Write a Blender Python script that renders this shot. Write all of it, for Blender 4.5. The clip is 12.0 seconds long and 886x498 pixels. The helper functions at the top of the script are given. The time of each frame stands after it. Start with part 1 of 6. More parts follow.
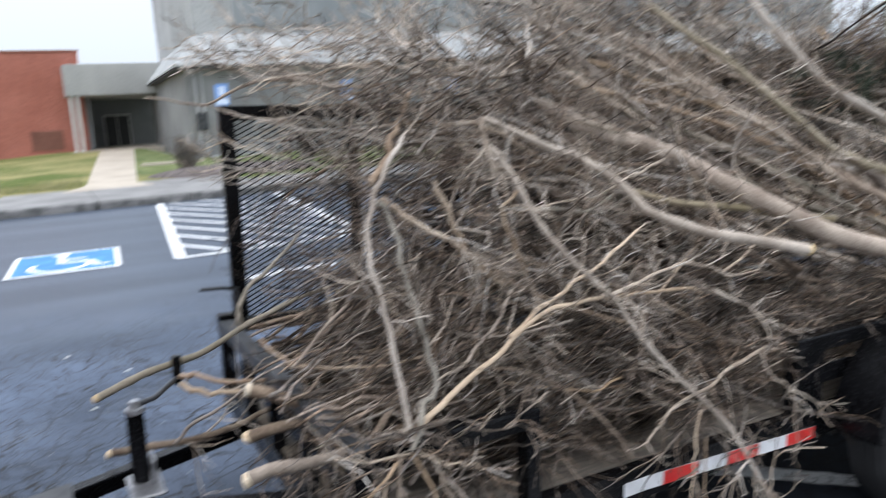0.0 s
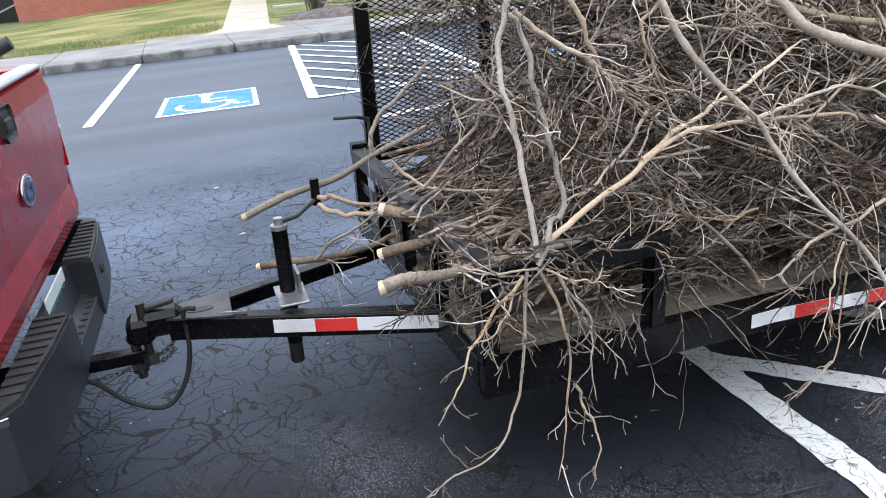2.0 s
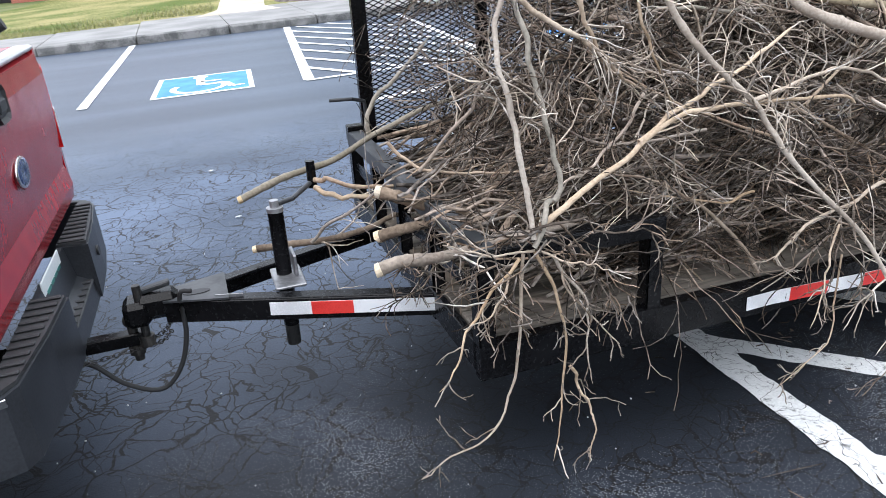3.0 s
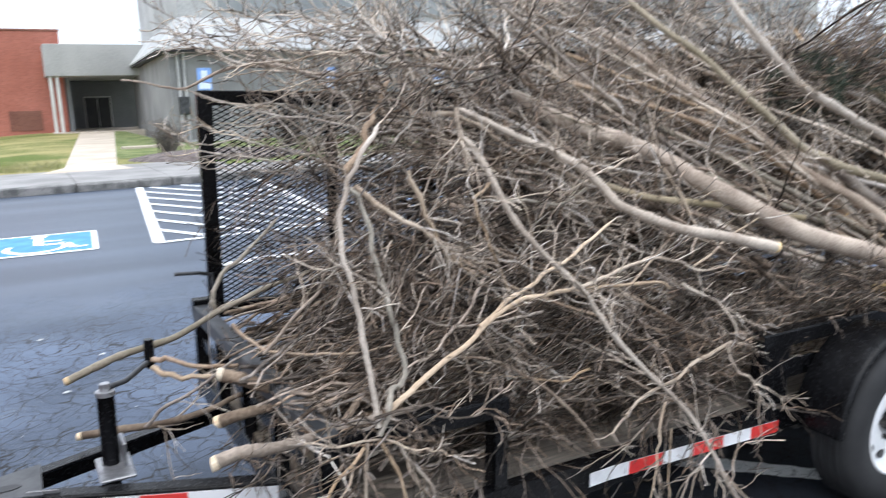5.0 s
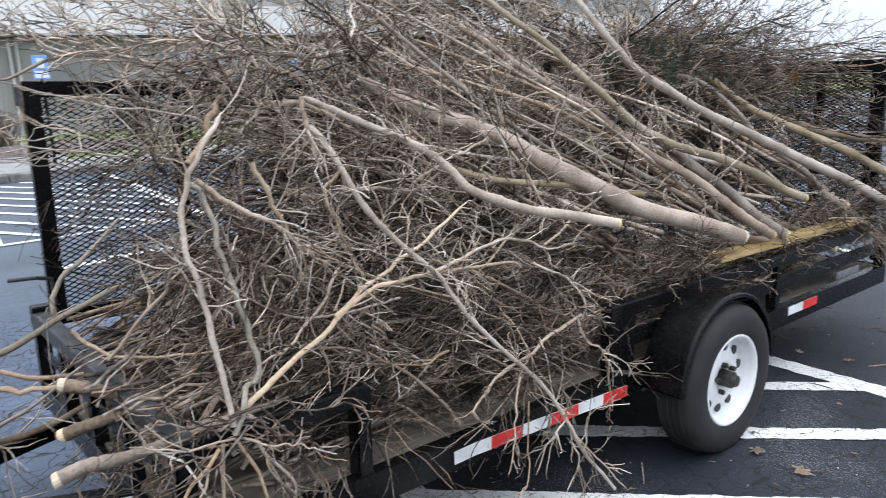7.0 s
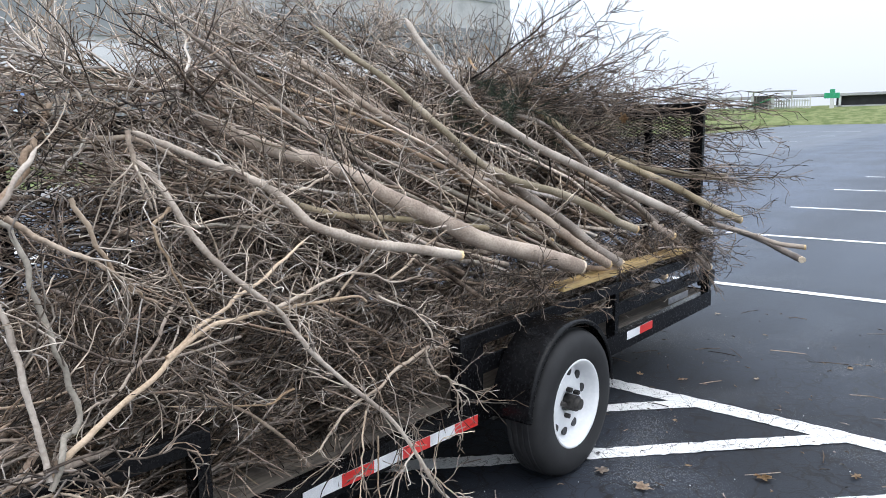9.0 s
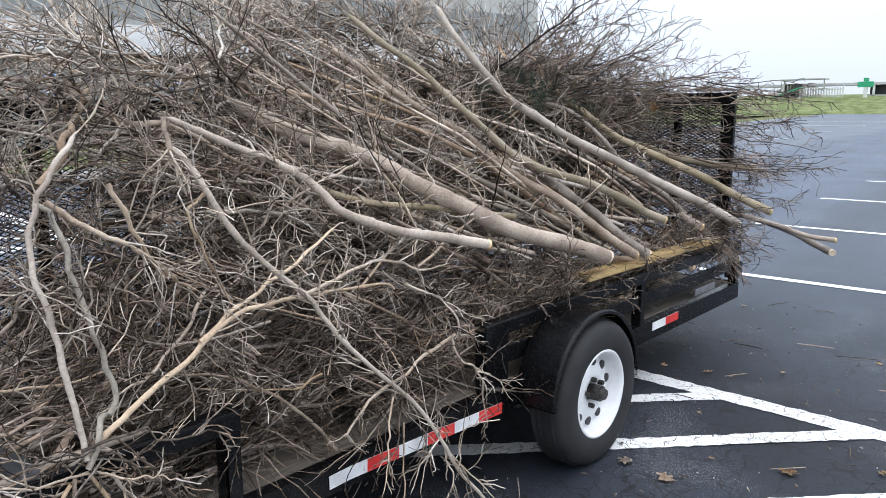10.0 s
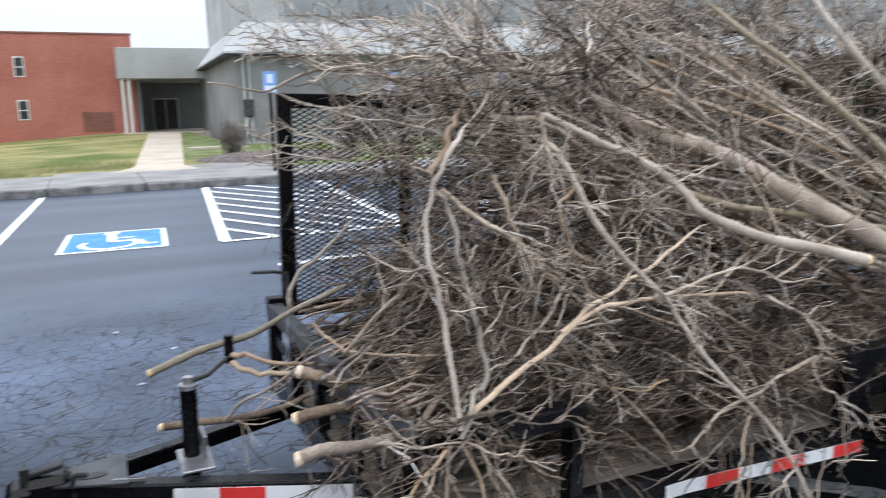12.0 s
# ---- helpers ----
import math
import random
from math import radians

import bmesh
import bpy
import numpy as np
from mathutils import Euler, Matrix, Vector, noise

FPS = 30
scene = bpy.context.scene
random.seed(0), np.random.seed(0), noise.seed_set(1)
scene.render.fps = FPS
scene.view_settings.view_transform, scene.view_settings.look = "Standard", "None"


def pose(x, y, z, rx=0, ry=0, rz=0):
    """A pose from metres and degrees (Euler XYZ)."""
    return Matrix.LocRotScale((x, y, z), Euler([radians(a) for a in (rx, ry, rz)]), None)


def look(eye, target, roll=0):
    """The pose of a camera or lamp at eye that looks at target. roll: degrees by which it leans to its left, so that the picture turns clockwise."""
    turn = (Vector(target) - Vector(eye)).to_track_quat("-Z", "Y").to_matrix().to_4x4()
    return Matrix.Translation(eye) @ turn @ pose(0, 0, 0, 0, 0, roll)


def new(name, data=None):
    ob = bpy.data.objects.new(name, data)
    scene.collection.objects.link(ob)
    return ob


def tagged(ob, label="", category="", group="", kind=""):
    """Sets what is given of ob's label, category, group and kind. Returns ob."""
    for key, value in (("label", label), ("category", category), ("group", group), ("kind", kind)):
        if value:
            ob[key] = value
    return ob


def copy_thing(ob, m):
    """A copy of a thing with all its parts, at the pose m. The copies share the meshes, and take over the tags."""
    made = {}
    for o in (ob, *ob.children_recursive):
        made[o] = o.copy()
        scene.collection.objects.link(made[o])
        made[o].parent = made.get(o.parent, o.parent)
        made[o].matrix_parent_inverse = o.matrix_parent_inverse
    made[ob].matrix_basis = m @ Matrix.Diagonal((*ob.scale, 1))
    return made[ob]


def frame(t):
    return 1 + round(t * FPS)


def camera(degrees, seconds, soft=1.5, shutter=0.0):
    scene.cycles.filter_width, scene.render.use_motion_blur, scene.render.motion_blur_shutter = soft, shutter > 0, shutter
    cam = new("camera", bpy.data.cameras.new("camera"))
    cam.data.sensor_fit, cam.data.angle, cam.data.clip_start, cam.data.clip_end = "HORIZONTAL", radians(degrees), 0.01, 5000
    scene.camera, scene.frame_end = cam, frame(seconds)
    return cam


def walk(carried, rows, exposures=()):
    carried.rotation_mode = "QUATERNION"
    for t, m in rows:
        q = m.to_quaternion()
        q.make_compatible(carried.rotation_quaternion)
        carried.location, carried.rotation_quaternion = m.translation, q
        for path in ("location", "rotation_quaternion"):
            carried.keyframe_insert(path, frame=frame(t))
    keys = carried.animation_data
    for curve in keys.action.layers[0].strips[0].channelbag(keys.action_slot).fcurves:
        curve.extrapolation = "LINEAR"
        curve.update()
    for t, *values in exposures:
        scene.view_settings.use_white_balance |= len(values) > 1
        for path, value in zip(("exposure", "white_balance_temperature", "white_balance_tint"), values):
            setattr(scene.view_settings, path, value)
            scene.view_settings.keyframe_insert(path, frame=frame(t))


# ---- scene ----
cam = camera(61.5, 12.0, 0.9, 0.42)
EXPOSURES = [(0.0, -0.18), (0.5, -0.13), (1.0, -0.10), (1.5, 0.04), (2.0, 0.13), (2.5, 0.2), (4.5, 0.34), (5.0, 0.18), (5.5, -0.1), (6.5, -0.06), (7.5, 0.0), (9.5, -0.06), (10.5, -0.02), (11.0, -0.03), (11.5, 0.06), (12.0, -0.09)]
PATH = [
    (0, (-0.908, -1.668, 1.629), (0.019, 0.065, 1.259), -3.2),
    (0.2, (-0.941, -1.661, 1.641), (-0.186, 0.129, 1.164), -3.4),
    (0.5, (-0.974, -1.665, 1.599), (-0.429, 0.174, 1.031), -2.4),
    (1, (-0.968, -1.685, 1.59), (-0.539, 0.15, 0.919), -3.6),
    (1.5, (-0.938, -1.685, 1.575), (-0.421, 0.11, 0.859), -4.3),
    (2, (-0.929, -1.687, 1.564), (-0.377, 0.088, 0.826), -5.2),
    (2.5, (-0.925, -1.683, 1.559), (-0.366, 0.073, 0.781), -5.3),
    (2.7, (-0.931, -1.69, 1.56), (-0.379, 0.067, 0.78), -5.1),
    (4.3, (-0.918, -1.669, 1.568), (-0.283, 0.074, 0.821), -4.3),
    (4.5, (-0.924, -1.688, 1.59), (-0.194, 0.062, 0.952), -3.1),
    (4.7, (-0.905, -1.684, 1.614), (-0.086, 0.06, 1.079), -2.9),
    (5, (-0.894, -1.699, 1.628), (0.071, 0.007, 1.232), -1.7),
    (5.5, (-0.885, -1.721, 1.637), (0.227, -0.095, 1.293), -0.8),
    (6, (-0.872, -1.726, 1.624), (0.267, -0.14, 1.193), -2.1),
    (6.5, (-0.872, -1.721, 1.622), (0.302, -0.164, 1.18), -2.1),
    (7, (-0.853, -1.733, 1.633), (0.387, -0.228, 1.188), -2.4),
    (7.5, (-0.816, -1.781, 1.61), (0.607, -0.43, 1.223), -3.6),
    (7.7, (-0.807, -1.801, 1.6), (0.692, -0.53, 1.23), -3.1),
    (9.3, (-0.821, -1.795, 1.624), (0.68, -0.521, 1.276), -1.5),
    (9.5, (-0.826, -1.791, 1.63), (0.657, -0.5, 1.264), -1.1),
    (10, (-0.831, -1.788, 1.626), (0.632, -0.482, 1.237), -1.3),
    (10.5, (-0.842, -1.781, 1.62), (0.597, -0.441, 1.258), 0.6),
    (11, (-0.871, -1.782, 1.619), (0.508, -0.37, 1.293), -0.7),
    (11.5, (-0.904, -1.681, 1.631), (0.277, -0.103, 1.293), 0.1),
    (11.6, (-0.933, -1.662, 1.629), (0.174, -0.029, 1.298), -0.3),
    (11.7, (-0.941, -1.674, 1.629), (0.088, 0.007, 1.291), -0.5),
    (12, (-0.964, -1.665, 1.629), (-0.125, 0.11, 1.248), -1.2),
]
walk(cam, [(t, look(eye, target, roll)) for t, eye, target, roll in PATH], EXPOSURES)
SKY = 1.1

# ---- light ----
world = bpy.data.worlds.new("overcast_sky")
scene.world = world
world.use_nodes = True
wn = world.node_tree.nodes
wl = world.node_tree.links
sky = wn.new("ShaderNodeTexSky")
sky.sky_type, sky.sun_disc = "NISHITA", False
sky.sun_elevation, sky.sun_rotation = radians(74), radians(209)
sky.air_density, sky.dust_density = 1.0, 4.0
cloud = wn.new("ShaderNodeMix")
cloud.data_type = "RGBA"
cloud.inputs["Factor"].default_value = 0.86
sky_gain = wn.new("ShaderNodeVectorMath")
sky_gain.operation = "SCALE"
sky_gain.inputs["Scale"].default_value = 0.10
wl.new(sky.outputs[0], sky_gain.inputs[0])
wl.new(sky_gain.outputs[0], cloud.inputs["A"])
cloud.inputs["B"].default_value = (0.91, 1.0, 1.14, 1)
wl.new(cloud.outputs["Result"], wn["Background"].inputs[0])
# an overcast sky is brighter overhead than at the horizon
up = wn.new("ShaderNodeTexCoord")
upz = wn.new("ShaderNodeSeparateXYZ")
lift = wn.new("ShaderNodeMapRange")
lift.inputs["To Min"].default_value, lift.inputs["To Max"].default_value = SKY, SKY * 2.55
wl.new(up.outputs["Generated"], upz.inputs[0])
wl.new(upz.outputs[2], lift.inputs[0])
wl.new(lift.outputs[0], wn["Background"].inputs[1])
sun = new("sun", bpy.data.lights.new("sun", "SUN"))
sun.data.energy, sun.data.angle, sun.data.color = 0.9, radians(60), (1.0, 0.97, 0.93)
sun.matrix_world = look((-1.2, -2.2, 9), (0, 0, 0))


# ---- materials ----
def mat(name, c1, c2, scale=6.0, rough=0.6, bump=0.2, metal=0.0, fine=80.0, vary=0.0, island=False, spec=0.5, bdist=0.004, stretch=None, lo=0.62, hi=0.88):
    """Two-scale procedural surface: c1 and c2 mix by a broad noise, a fine noise gives grain, roughness and relief."""
    m = bpy.data.materials.new(name)
    m.use_nodes = True
    n, l = m.node_tree.nodes, m.node_tree.links
    b = n["Principled BSDF"]
    co = n.new("ShaderNodeTexCoord").outputs["Object"]
    if stretch:
        mp = n.new("ShaderNodeMapping")
        mp.inputs["Scale"].default_value = stretch
        l.new(co, mp.inputs[0])
        co = mp.outputs[0]
    a = n.new("ShaderNodeTexNoise")
    a.inputs["Scale"].default_value, a.inputs["Detail"].default_value = scale, 6
    f = n.new("ShaderNodeTexNoise")
    f.inputs["Scale"].default_value, f.inputs["Detail"].default_value = fine, 4
    l.new(co, a.inputs["Vector"])
    l.new(co, f.inputs["Vector"])
    add = n.new("ShaderNodeMath")
    add.operation = "MULTIPLY_ADD"
    l.new(f.outputs[0], add.inputs[0])
    add.inputs[1].default_value = 0.5
    l.new(a.outputs[0], add.inputs[2])
    ramp = n.new("ShaderNodeMapRange")
    ramp.inputs["From Min"].default_value, ramp.inputs["From Max"].default_value = lo, hi
    l.new(add.outputs[0], ramp.inputs[0])
    mix = n.new("ShaderNodeMix")
    mix.data_type = "RGBA"
    mix.inputs["A"].default_value, mix.inputs["B"].default_value = (*c1, 1), (*c2, 1)
    l.new(ramp.outputs[0], mix.inputs["Factor"])
    col = mix.outputs["Result"]
    if vary:
        r = n.new("ShaderNodeNewGeometry").outputs["Random Per Island"] if island else n.new("ShaderNodeObjectInfo").outputs["Random"]
        hsv = n.new("ShaderNodeHueSaturation")
        vr = n.new("ShaderNodeMapRange")
        vr.inputs["To Min"].default_value, vr.inputs["To Max"].default_value = 1 - vary, 1 + vary
        l.new(r, vr.inputs[0])
        l.new(vr.outputs[0], hsv.inputs["Value"])
        sr = n.new("ShaderNodeMapRange")
        sr.inputs["To Min"].default_value, sr.inputs["To Max"].default_value = 1.2, 0.58
        w = n.new("ShaderNodeMath")
        w.operation = "FRACT"
        w2 = n.new("ShaderNodeMath")
        w2.operation = "MULTIPLY"
        w2.inputs[1].default_value = 7.31
        l.new(r, w2.inputs[0])
        l.new(w2.outputs[0], w.inputs[0])
        l.new(w.outputs[0], sr.inputs[0])
        l.new(sr.outputs[0], hsv.inputs["Saturation"])
        l.new(col, hsv.inputs["Color"])
        col = hsv.outputs[0]
    l.new(col, b.inputs["Base Color"])
    rr = n.new("ShaderNodeMapRange")
    rr.inputs["To Min"].default_value, rr.inputs["To Max"].default_value = max(0.03, rough - 0.1), min(1, rough + 0.12)
    l.new(f.outputs[0], rr.inputs[0])
    l.new(rr.outputs[0], b.inputs["Roughness"])
    b.inputs["Metallic"].default_value = metal
    b.inputs["Specular IOR Level"].default_value = spec
    if bump:
        bp = n.new("ShaderNodeBump")
        bp.inputs["Strength"].default_value, bp.inputs["Distance"].default_value = bump, bdist
        l.new(add.outputs[0], bp.inputs["Height"])
        l.new(bp.outputs[0], b.inputs["Normal"])
    return m


def cracked(name, c1, c2, crack, rough, crack_amount, worn=None, speck=0.0, older=None):
    """Asphalt or road paint: grain, broad stains, a web of cracks that thins out by patches."""
    m = mat(name, c1, c2, 0.7, rough, 0.5, 0, 140, bdist=0.006)
    n, l = m.node_tree.nodes, m.node_tree.links
    b = n["Principled BSDF"]
    base = b.inputs["Base Color"].links[0].from_socket
    co = n.new("ShaderNodeTexCoord").outputs["Object"]
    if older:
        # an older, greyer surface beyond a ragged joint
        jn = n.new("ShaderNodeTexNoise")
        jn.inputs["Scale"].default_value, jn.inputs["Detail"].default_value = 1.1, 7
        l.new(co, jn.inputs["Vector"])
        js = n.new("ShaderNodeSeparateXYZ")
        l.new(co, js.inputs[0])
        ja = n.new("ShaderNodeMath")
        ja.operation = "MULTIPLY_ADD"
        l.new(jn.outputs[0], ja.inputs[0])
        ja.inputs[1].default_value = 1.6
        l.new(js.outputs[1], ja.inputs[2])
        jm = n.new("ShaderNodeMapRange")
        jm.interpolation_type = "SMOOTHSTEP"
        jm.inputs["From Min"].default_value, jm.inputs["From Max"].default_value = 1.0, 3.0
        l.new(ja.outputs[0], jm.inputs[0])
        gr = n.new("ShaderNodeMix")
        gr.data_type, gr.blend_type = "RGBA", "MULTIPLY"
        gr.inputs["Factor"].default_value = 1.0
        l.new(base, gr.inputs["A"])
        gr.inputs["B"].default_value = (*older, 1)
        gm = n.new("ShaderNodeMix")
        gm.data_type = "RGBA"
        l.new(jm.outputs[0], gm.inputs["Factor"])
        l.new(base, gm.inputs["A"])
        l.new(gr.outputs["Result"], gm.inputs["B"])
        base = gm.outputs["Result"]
    wob = n.new("ShaderNodeTexNoise")
    wob.inputs["Scale"].default_value, wob.inputs["Detail"].default_value = 3.0, 5
    l.new(co, wob.inputs["Vector"])
    sc = n.new("ShaderNodeVectorMath")
    sc.operation = "MULTIPLY_ADD"
    sc.inputs[1].default_value = (0.35, 0.35, 0)
    l.new(wob.outputs["Color"], sc.inputs[0])
    l.new(co, sc.inputs[2])
    flat = n.new("ShaderNodeVectorMath")
    flat.operation = "MULTIPLY"
    flat.inputs[1].default_value = (1, 1, 0)
    l.new(sc.outputs[0], flat.inputs[0])
    total = None
    for size, width, off in ((3.1, 0.0080, -0.02), (5.6, 0.0070, -0.06), (9.5, 0.0050, -0.02)):
        v = n.new("ShaderNodeTexVoronoi")
        v.feature = "DISTANCE_TO_EDGE"
        v.inputs["Scale"].default_value = size
        l.new(flat.outputs[0], v.inputs["Vector"])
        patch = n.new("ShaderNodeTexNoise")
        patch.inputs["Scale"].default_value, patch.inputs["Detail"].default_value = 0.9 + size * 0.2, 3
        l.new(co, patch.inputs["Vector"])
        w = n.new("ShaderNodeMapRange")
        w.inputs["From Min"].default_value, w.inputs["From Max"].default_value = 0.36 + off, 0.56 + off
        w.inputs["To Max"].default_value = width * size * 0.5 * crack_amount
        l.new(patch.outputs[0], w.inputs[0])
        lt = n.new("ShaderNodeMath")
        lt.operation = "LESS_THAN"
        l.new(v.outputs["Distance"], lt.inputs[0])
        l.new(w.outputs[0], lt.inputs[1])
        if total is None:
            total = lt.outputs[0]
        else:
            mx = n.new("ShaderNodeMath")
            mx.operation = "MAXIMUM"
            l.new(total, mx.inputs[0])
            l.new(lt.outputs[0], mx.inputs[1])
            total = mx.outputs[0]
    out = n.new("ShaderNodeMix")
    out.data_type = "RGBA"
    l.new(total, out.inputs["Factor"])
    l.new(base, out.inputs["A"])
    out.inputs["B"].default_value = (*crack, 1)
    col = out.outputs["Result"]
    if worn:
        wn_ = n.new("ShaderNodeTexNoise")
        wn_.inputs["Scale"].default_value, wn_.inputs["Detail"].default_value, wn_.inputs["Roughness"].default_value = 26, 8, 0.75
        l.new(co, wn_.inputs["Vector"])
        gt = n.new("ShaderNodeMapRange")
        gt.inputs["From Min"].default_value, gt.inputs["From Max"].default_value = 0.55, 0.66
        l.new(wn_.outputs[0], gt.inputs[0])
        wm = n.new("ShaderNodeMix")
        wm.data_type = "RGBA"
        l.new(gt.outputs[0], wm.inputs["Factor"])
        l.new(col, wm.inputs["A"])
        wm.inputs["B"].default_value = (*worn, 1)
        col = wm.outputs["Result"]
    if speck:
        st = n.new("ShaderNodeTexVoronoi")
        st.inputs["Scale"].default_value = 150
        l.new(co, st.inputs["Vector"])
        patch2 = n.new("ShaderNodeTexNoise")
        patch2.inputs["Scale"].default_value = 1.3
        l.new(co, patch2.inputs["Vector"])
        th = n.new("ShaderNodeMapRange")
        th.inputs["From Min"].default_value, th.inputs["From Max"].default_value = 0.38, 0.68
        th.inputs["To Max"].default_value = speck
        l.new(patch2.outputs[0], th.inputs[0])
        # worn aggregate shows on the trailer's side of a ragged line
        wx = n.new("ShaderNodeSeparateXYZ")
        l.new(co, wx.inputs[0])
        wa = n.new("ShaderNodeMath")
        wa.operation = "MULTIPLY_ADD"
        l.new(patch2.outputs[0], wa.inputs[0])
        wa.inputs[1].default_value = 1.2
        l.new(wx.outputs[0], wa.inputs[2])
        ww = n.new("ShaderNodeMapRange")
        ww.interpolation_type = "SMOOTHSTEP"
        ww.inputs["From Min"].default_value, ww.inputs["From Max"].default_value = -1.2, 0.3
        ww.inputs["To Min"].default_value, ww.inputs["To Max"].default_value = 0.45, 0.95
        l.new(wa.outputs[0], ww.inputs[0])
        # on the other side, truck shade near the drawbar is multiplied into the colour
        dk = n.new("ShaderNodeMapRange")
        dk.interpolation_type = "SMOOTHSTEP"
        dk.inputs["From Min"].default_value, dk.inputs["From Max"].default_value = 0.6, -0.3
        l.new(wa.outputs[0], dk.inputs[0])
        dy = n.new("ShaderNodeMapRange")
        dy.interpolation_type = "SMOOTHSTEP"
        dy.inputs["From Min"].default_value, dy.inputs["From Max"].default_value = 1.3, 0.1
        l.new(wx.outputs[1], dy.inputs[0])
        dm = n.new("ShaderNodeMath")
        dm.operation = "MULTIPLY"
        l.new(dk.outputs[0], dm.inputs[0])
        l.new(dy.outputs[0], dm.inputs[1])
        truck_shade = n.new("ShaderNodeMix")
        truck_shade.data_type, truck_shade.blend_type = "RGBA", "MULTIPLY"
        l.new(dm.outputs[0], truck_shade.inputs["Factor"])
        l.new(col, truck_shade.inputs["A"])
        truck_shade.inputs["B"].default_value = (0.46, 0.46, 0.47, 1)
        col = truck_shade.outputs["Result"]
        wt = n.new("ShaderNodeMath")
        wt.operation = "MULTIPLY"
        l.new(th.outputs[0], wt.inputs[0])
        l.new(ww.outputs[0], wt.inputs[1])
        s2 = n.new("ShaderNodeMath")
        s2.operation = "LESS_THAN"
        l.new(st.outputs["Distance"], s2.inputs[0])
        l.new(wt.outputs[0], s2.inputs[1])
        sm = n.new("ShaderNodeMix")
        sm.data_type = "RGBA"
        l.new(s2.outputs[0], sm.inputs["Factor"])
        l.new(col, sm.inputs["A"])
        sm.inputs["B"].default_value = (0.20, 0.21, 0.22, 1)
        col = sm.outputs["Result"]
    l.new(col, b.inputs["Base Color"])
    return m


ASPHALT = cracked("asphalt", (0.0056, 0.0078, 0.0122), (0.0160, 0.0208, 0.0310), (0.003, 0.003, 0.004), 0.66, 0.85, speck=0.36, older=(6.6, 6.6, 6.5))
ASPHALT.node_tree.nodes["Principled BSDF"].inputs["Specular IOR Level"].default_value = 0.38


def seal_coat(m, c1, c2, rough):
    """A smoother, paler sealing coat over the lane and the far bays, with a ragged edge."""
    n, l = m.node_tree.nodes, m.node_tree.links
    b = n["Principled BSDF"]
    old = b.inputs["Base Color"].links[0].from_socket
    oldr = b.inputs["Roughness"].links[0].from_socket
    co = n.new("ShaderNodeTexCoord").outputs["Object"]
    sep = n.new("ShaderNodeSeparateXYZ")
    l.new(co, sep.inputs[0])
    big = n.new("ShaderNodeTexNoise")
    big.inputs["Scale"].default_value, big.inputs["Detail"].default_value = 0.8, 6
    l.new(co, big.inputs["Vector"])
    edge = None
    for out, lo_, hi_, top in ((1, 4.6, 7.4, 1.0), (0, 3.9, 8.0, 0.55)):
        ad = n.new("ShaderNodeMath")
        ad.operation = "MULTIPLY_ADD"
        l.new(big.outputs[0], ad.inputs[0])
        ad.inputs[1].default_value = 2.4
        l.new(sep.outputs[out], ad.inputs[2])
        mr = n.new("ShaderNodeMapRange")
        mr.interpolation_type = "SMOOTHSTEP"
        mr.inputs["From Min"].default_value, mr.inputs["From Max"].default_value, mr.inputs["To Max"].default_value = lo_, hi_, top
        l.new(ad.outputs[0], mr.inputs[0])
        if edge is None:
            edge = mr.outputs[0]
        else:
            mx = n.new("ShaderNodeMath")
            mx.operation = "MAXIMUM"
            l.new(edge, mx.inputs[0])
            l.new(mr.outputs[0], mx.inputs[1])
            edge = mx.outputs[0]
    streak = n.new("ShaderNodeTexNoise")
    mp = n.new("ShaderNodeMapping")
    mp.inputs["Scale"].default_value = (0.12, 0.9, 1)
    l.new(co, mp.inputs[0])
    l.new(mp.outputs[0], streak.inputs["Vector"])
    streak.inputs["Scale"].default_value, streak.inputs["Detail"].default_value = 1.4, 7
    coat = n.new("ShaderNodeMix")
    coat.data_type = "RGBA"
    coat.inputs["A"].default_value, coat.inputs["B"].default_value = (*c1, 1), (*c2, 1)
    sr = n.new("ShaderNodeMapRange")
    sr.inputs["From Min"].default_value, sr.inputs["From Max"].default_value = 0.35, 0.65
    l.new(streak.outputs[0], sr.inputs[0])
    l.new(sr.outputs[0], coat.inputs["Factor"])
    mix = n.new("ShaderNodeMix")
    mix.data_type = "RGBA"
    l.new(edge, mix.inputs["Factor"])
    l.new(old, mix.inputs["A"])
    l.new(coat.outputs["Result"], mix.inputs["B"])
    l.new(mix.outputs["Result"], b.inputs["Base Color"])
    rm = n.new("ShaderNodeMix")
    l.new(edge, rm.inputs["Factor"])
    l.new(oldr, rm.inputs["A"])
    rm.inputs["B"].default_value = rough
    l.new(rm.outputs["Result"], b.inputs["Roughness"])


seal_coat(ASPHALT, (0.040, 0.053, 0.077), (0.070, 0.090, 0.124), 0.44)
PAINT = mat("road_paint", (0.72, 0.73, 0.74), (0.86, 0.86, 0.86), 3, 0.6, 0.2, 0, 120)
OLDPAINT = cracked("cracked_road_paint", (0.60, 0.60, 0.59), (0.78, 0.78, 0.77), (0.03, 0.03, 0.03), 0.65, 0.24, worn=(0.10, 0.10, 0.10))
BLUE = mat("blue_road_paint", (0.02, 0.17, 0.48), (0.05, 0.26, 0.60), 4, 0.55, 0.2, 0, 100)
CONCRETE = mat("concrete", (0.185, 0.178, 0.172), (0.28, 0.27, 0.26), 1.2, 0.8, 0.4, 0, 90)
KERB = mat("kerb_concrete", (0.09, 0.09, 0.086), (0.26, 0.25, 0.24), 3.5, 0.85, 0.6, 0, 60)
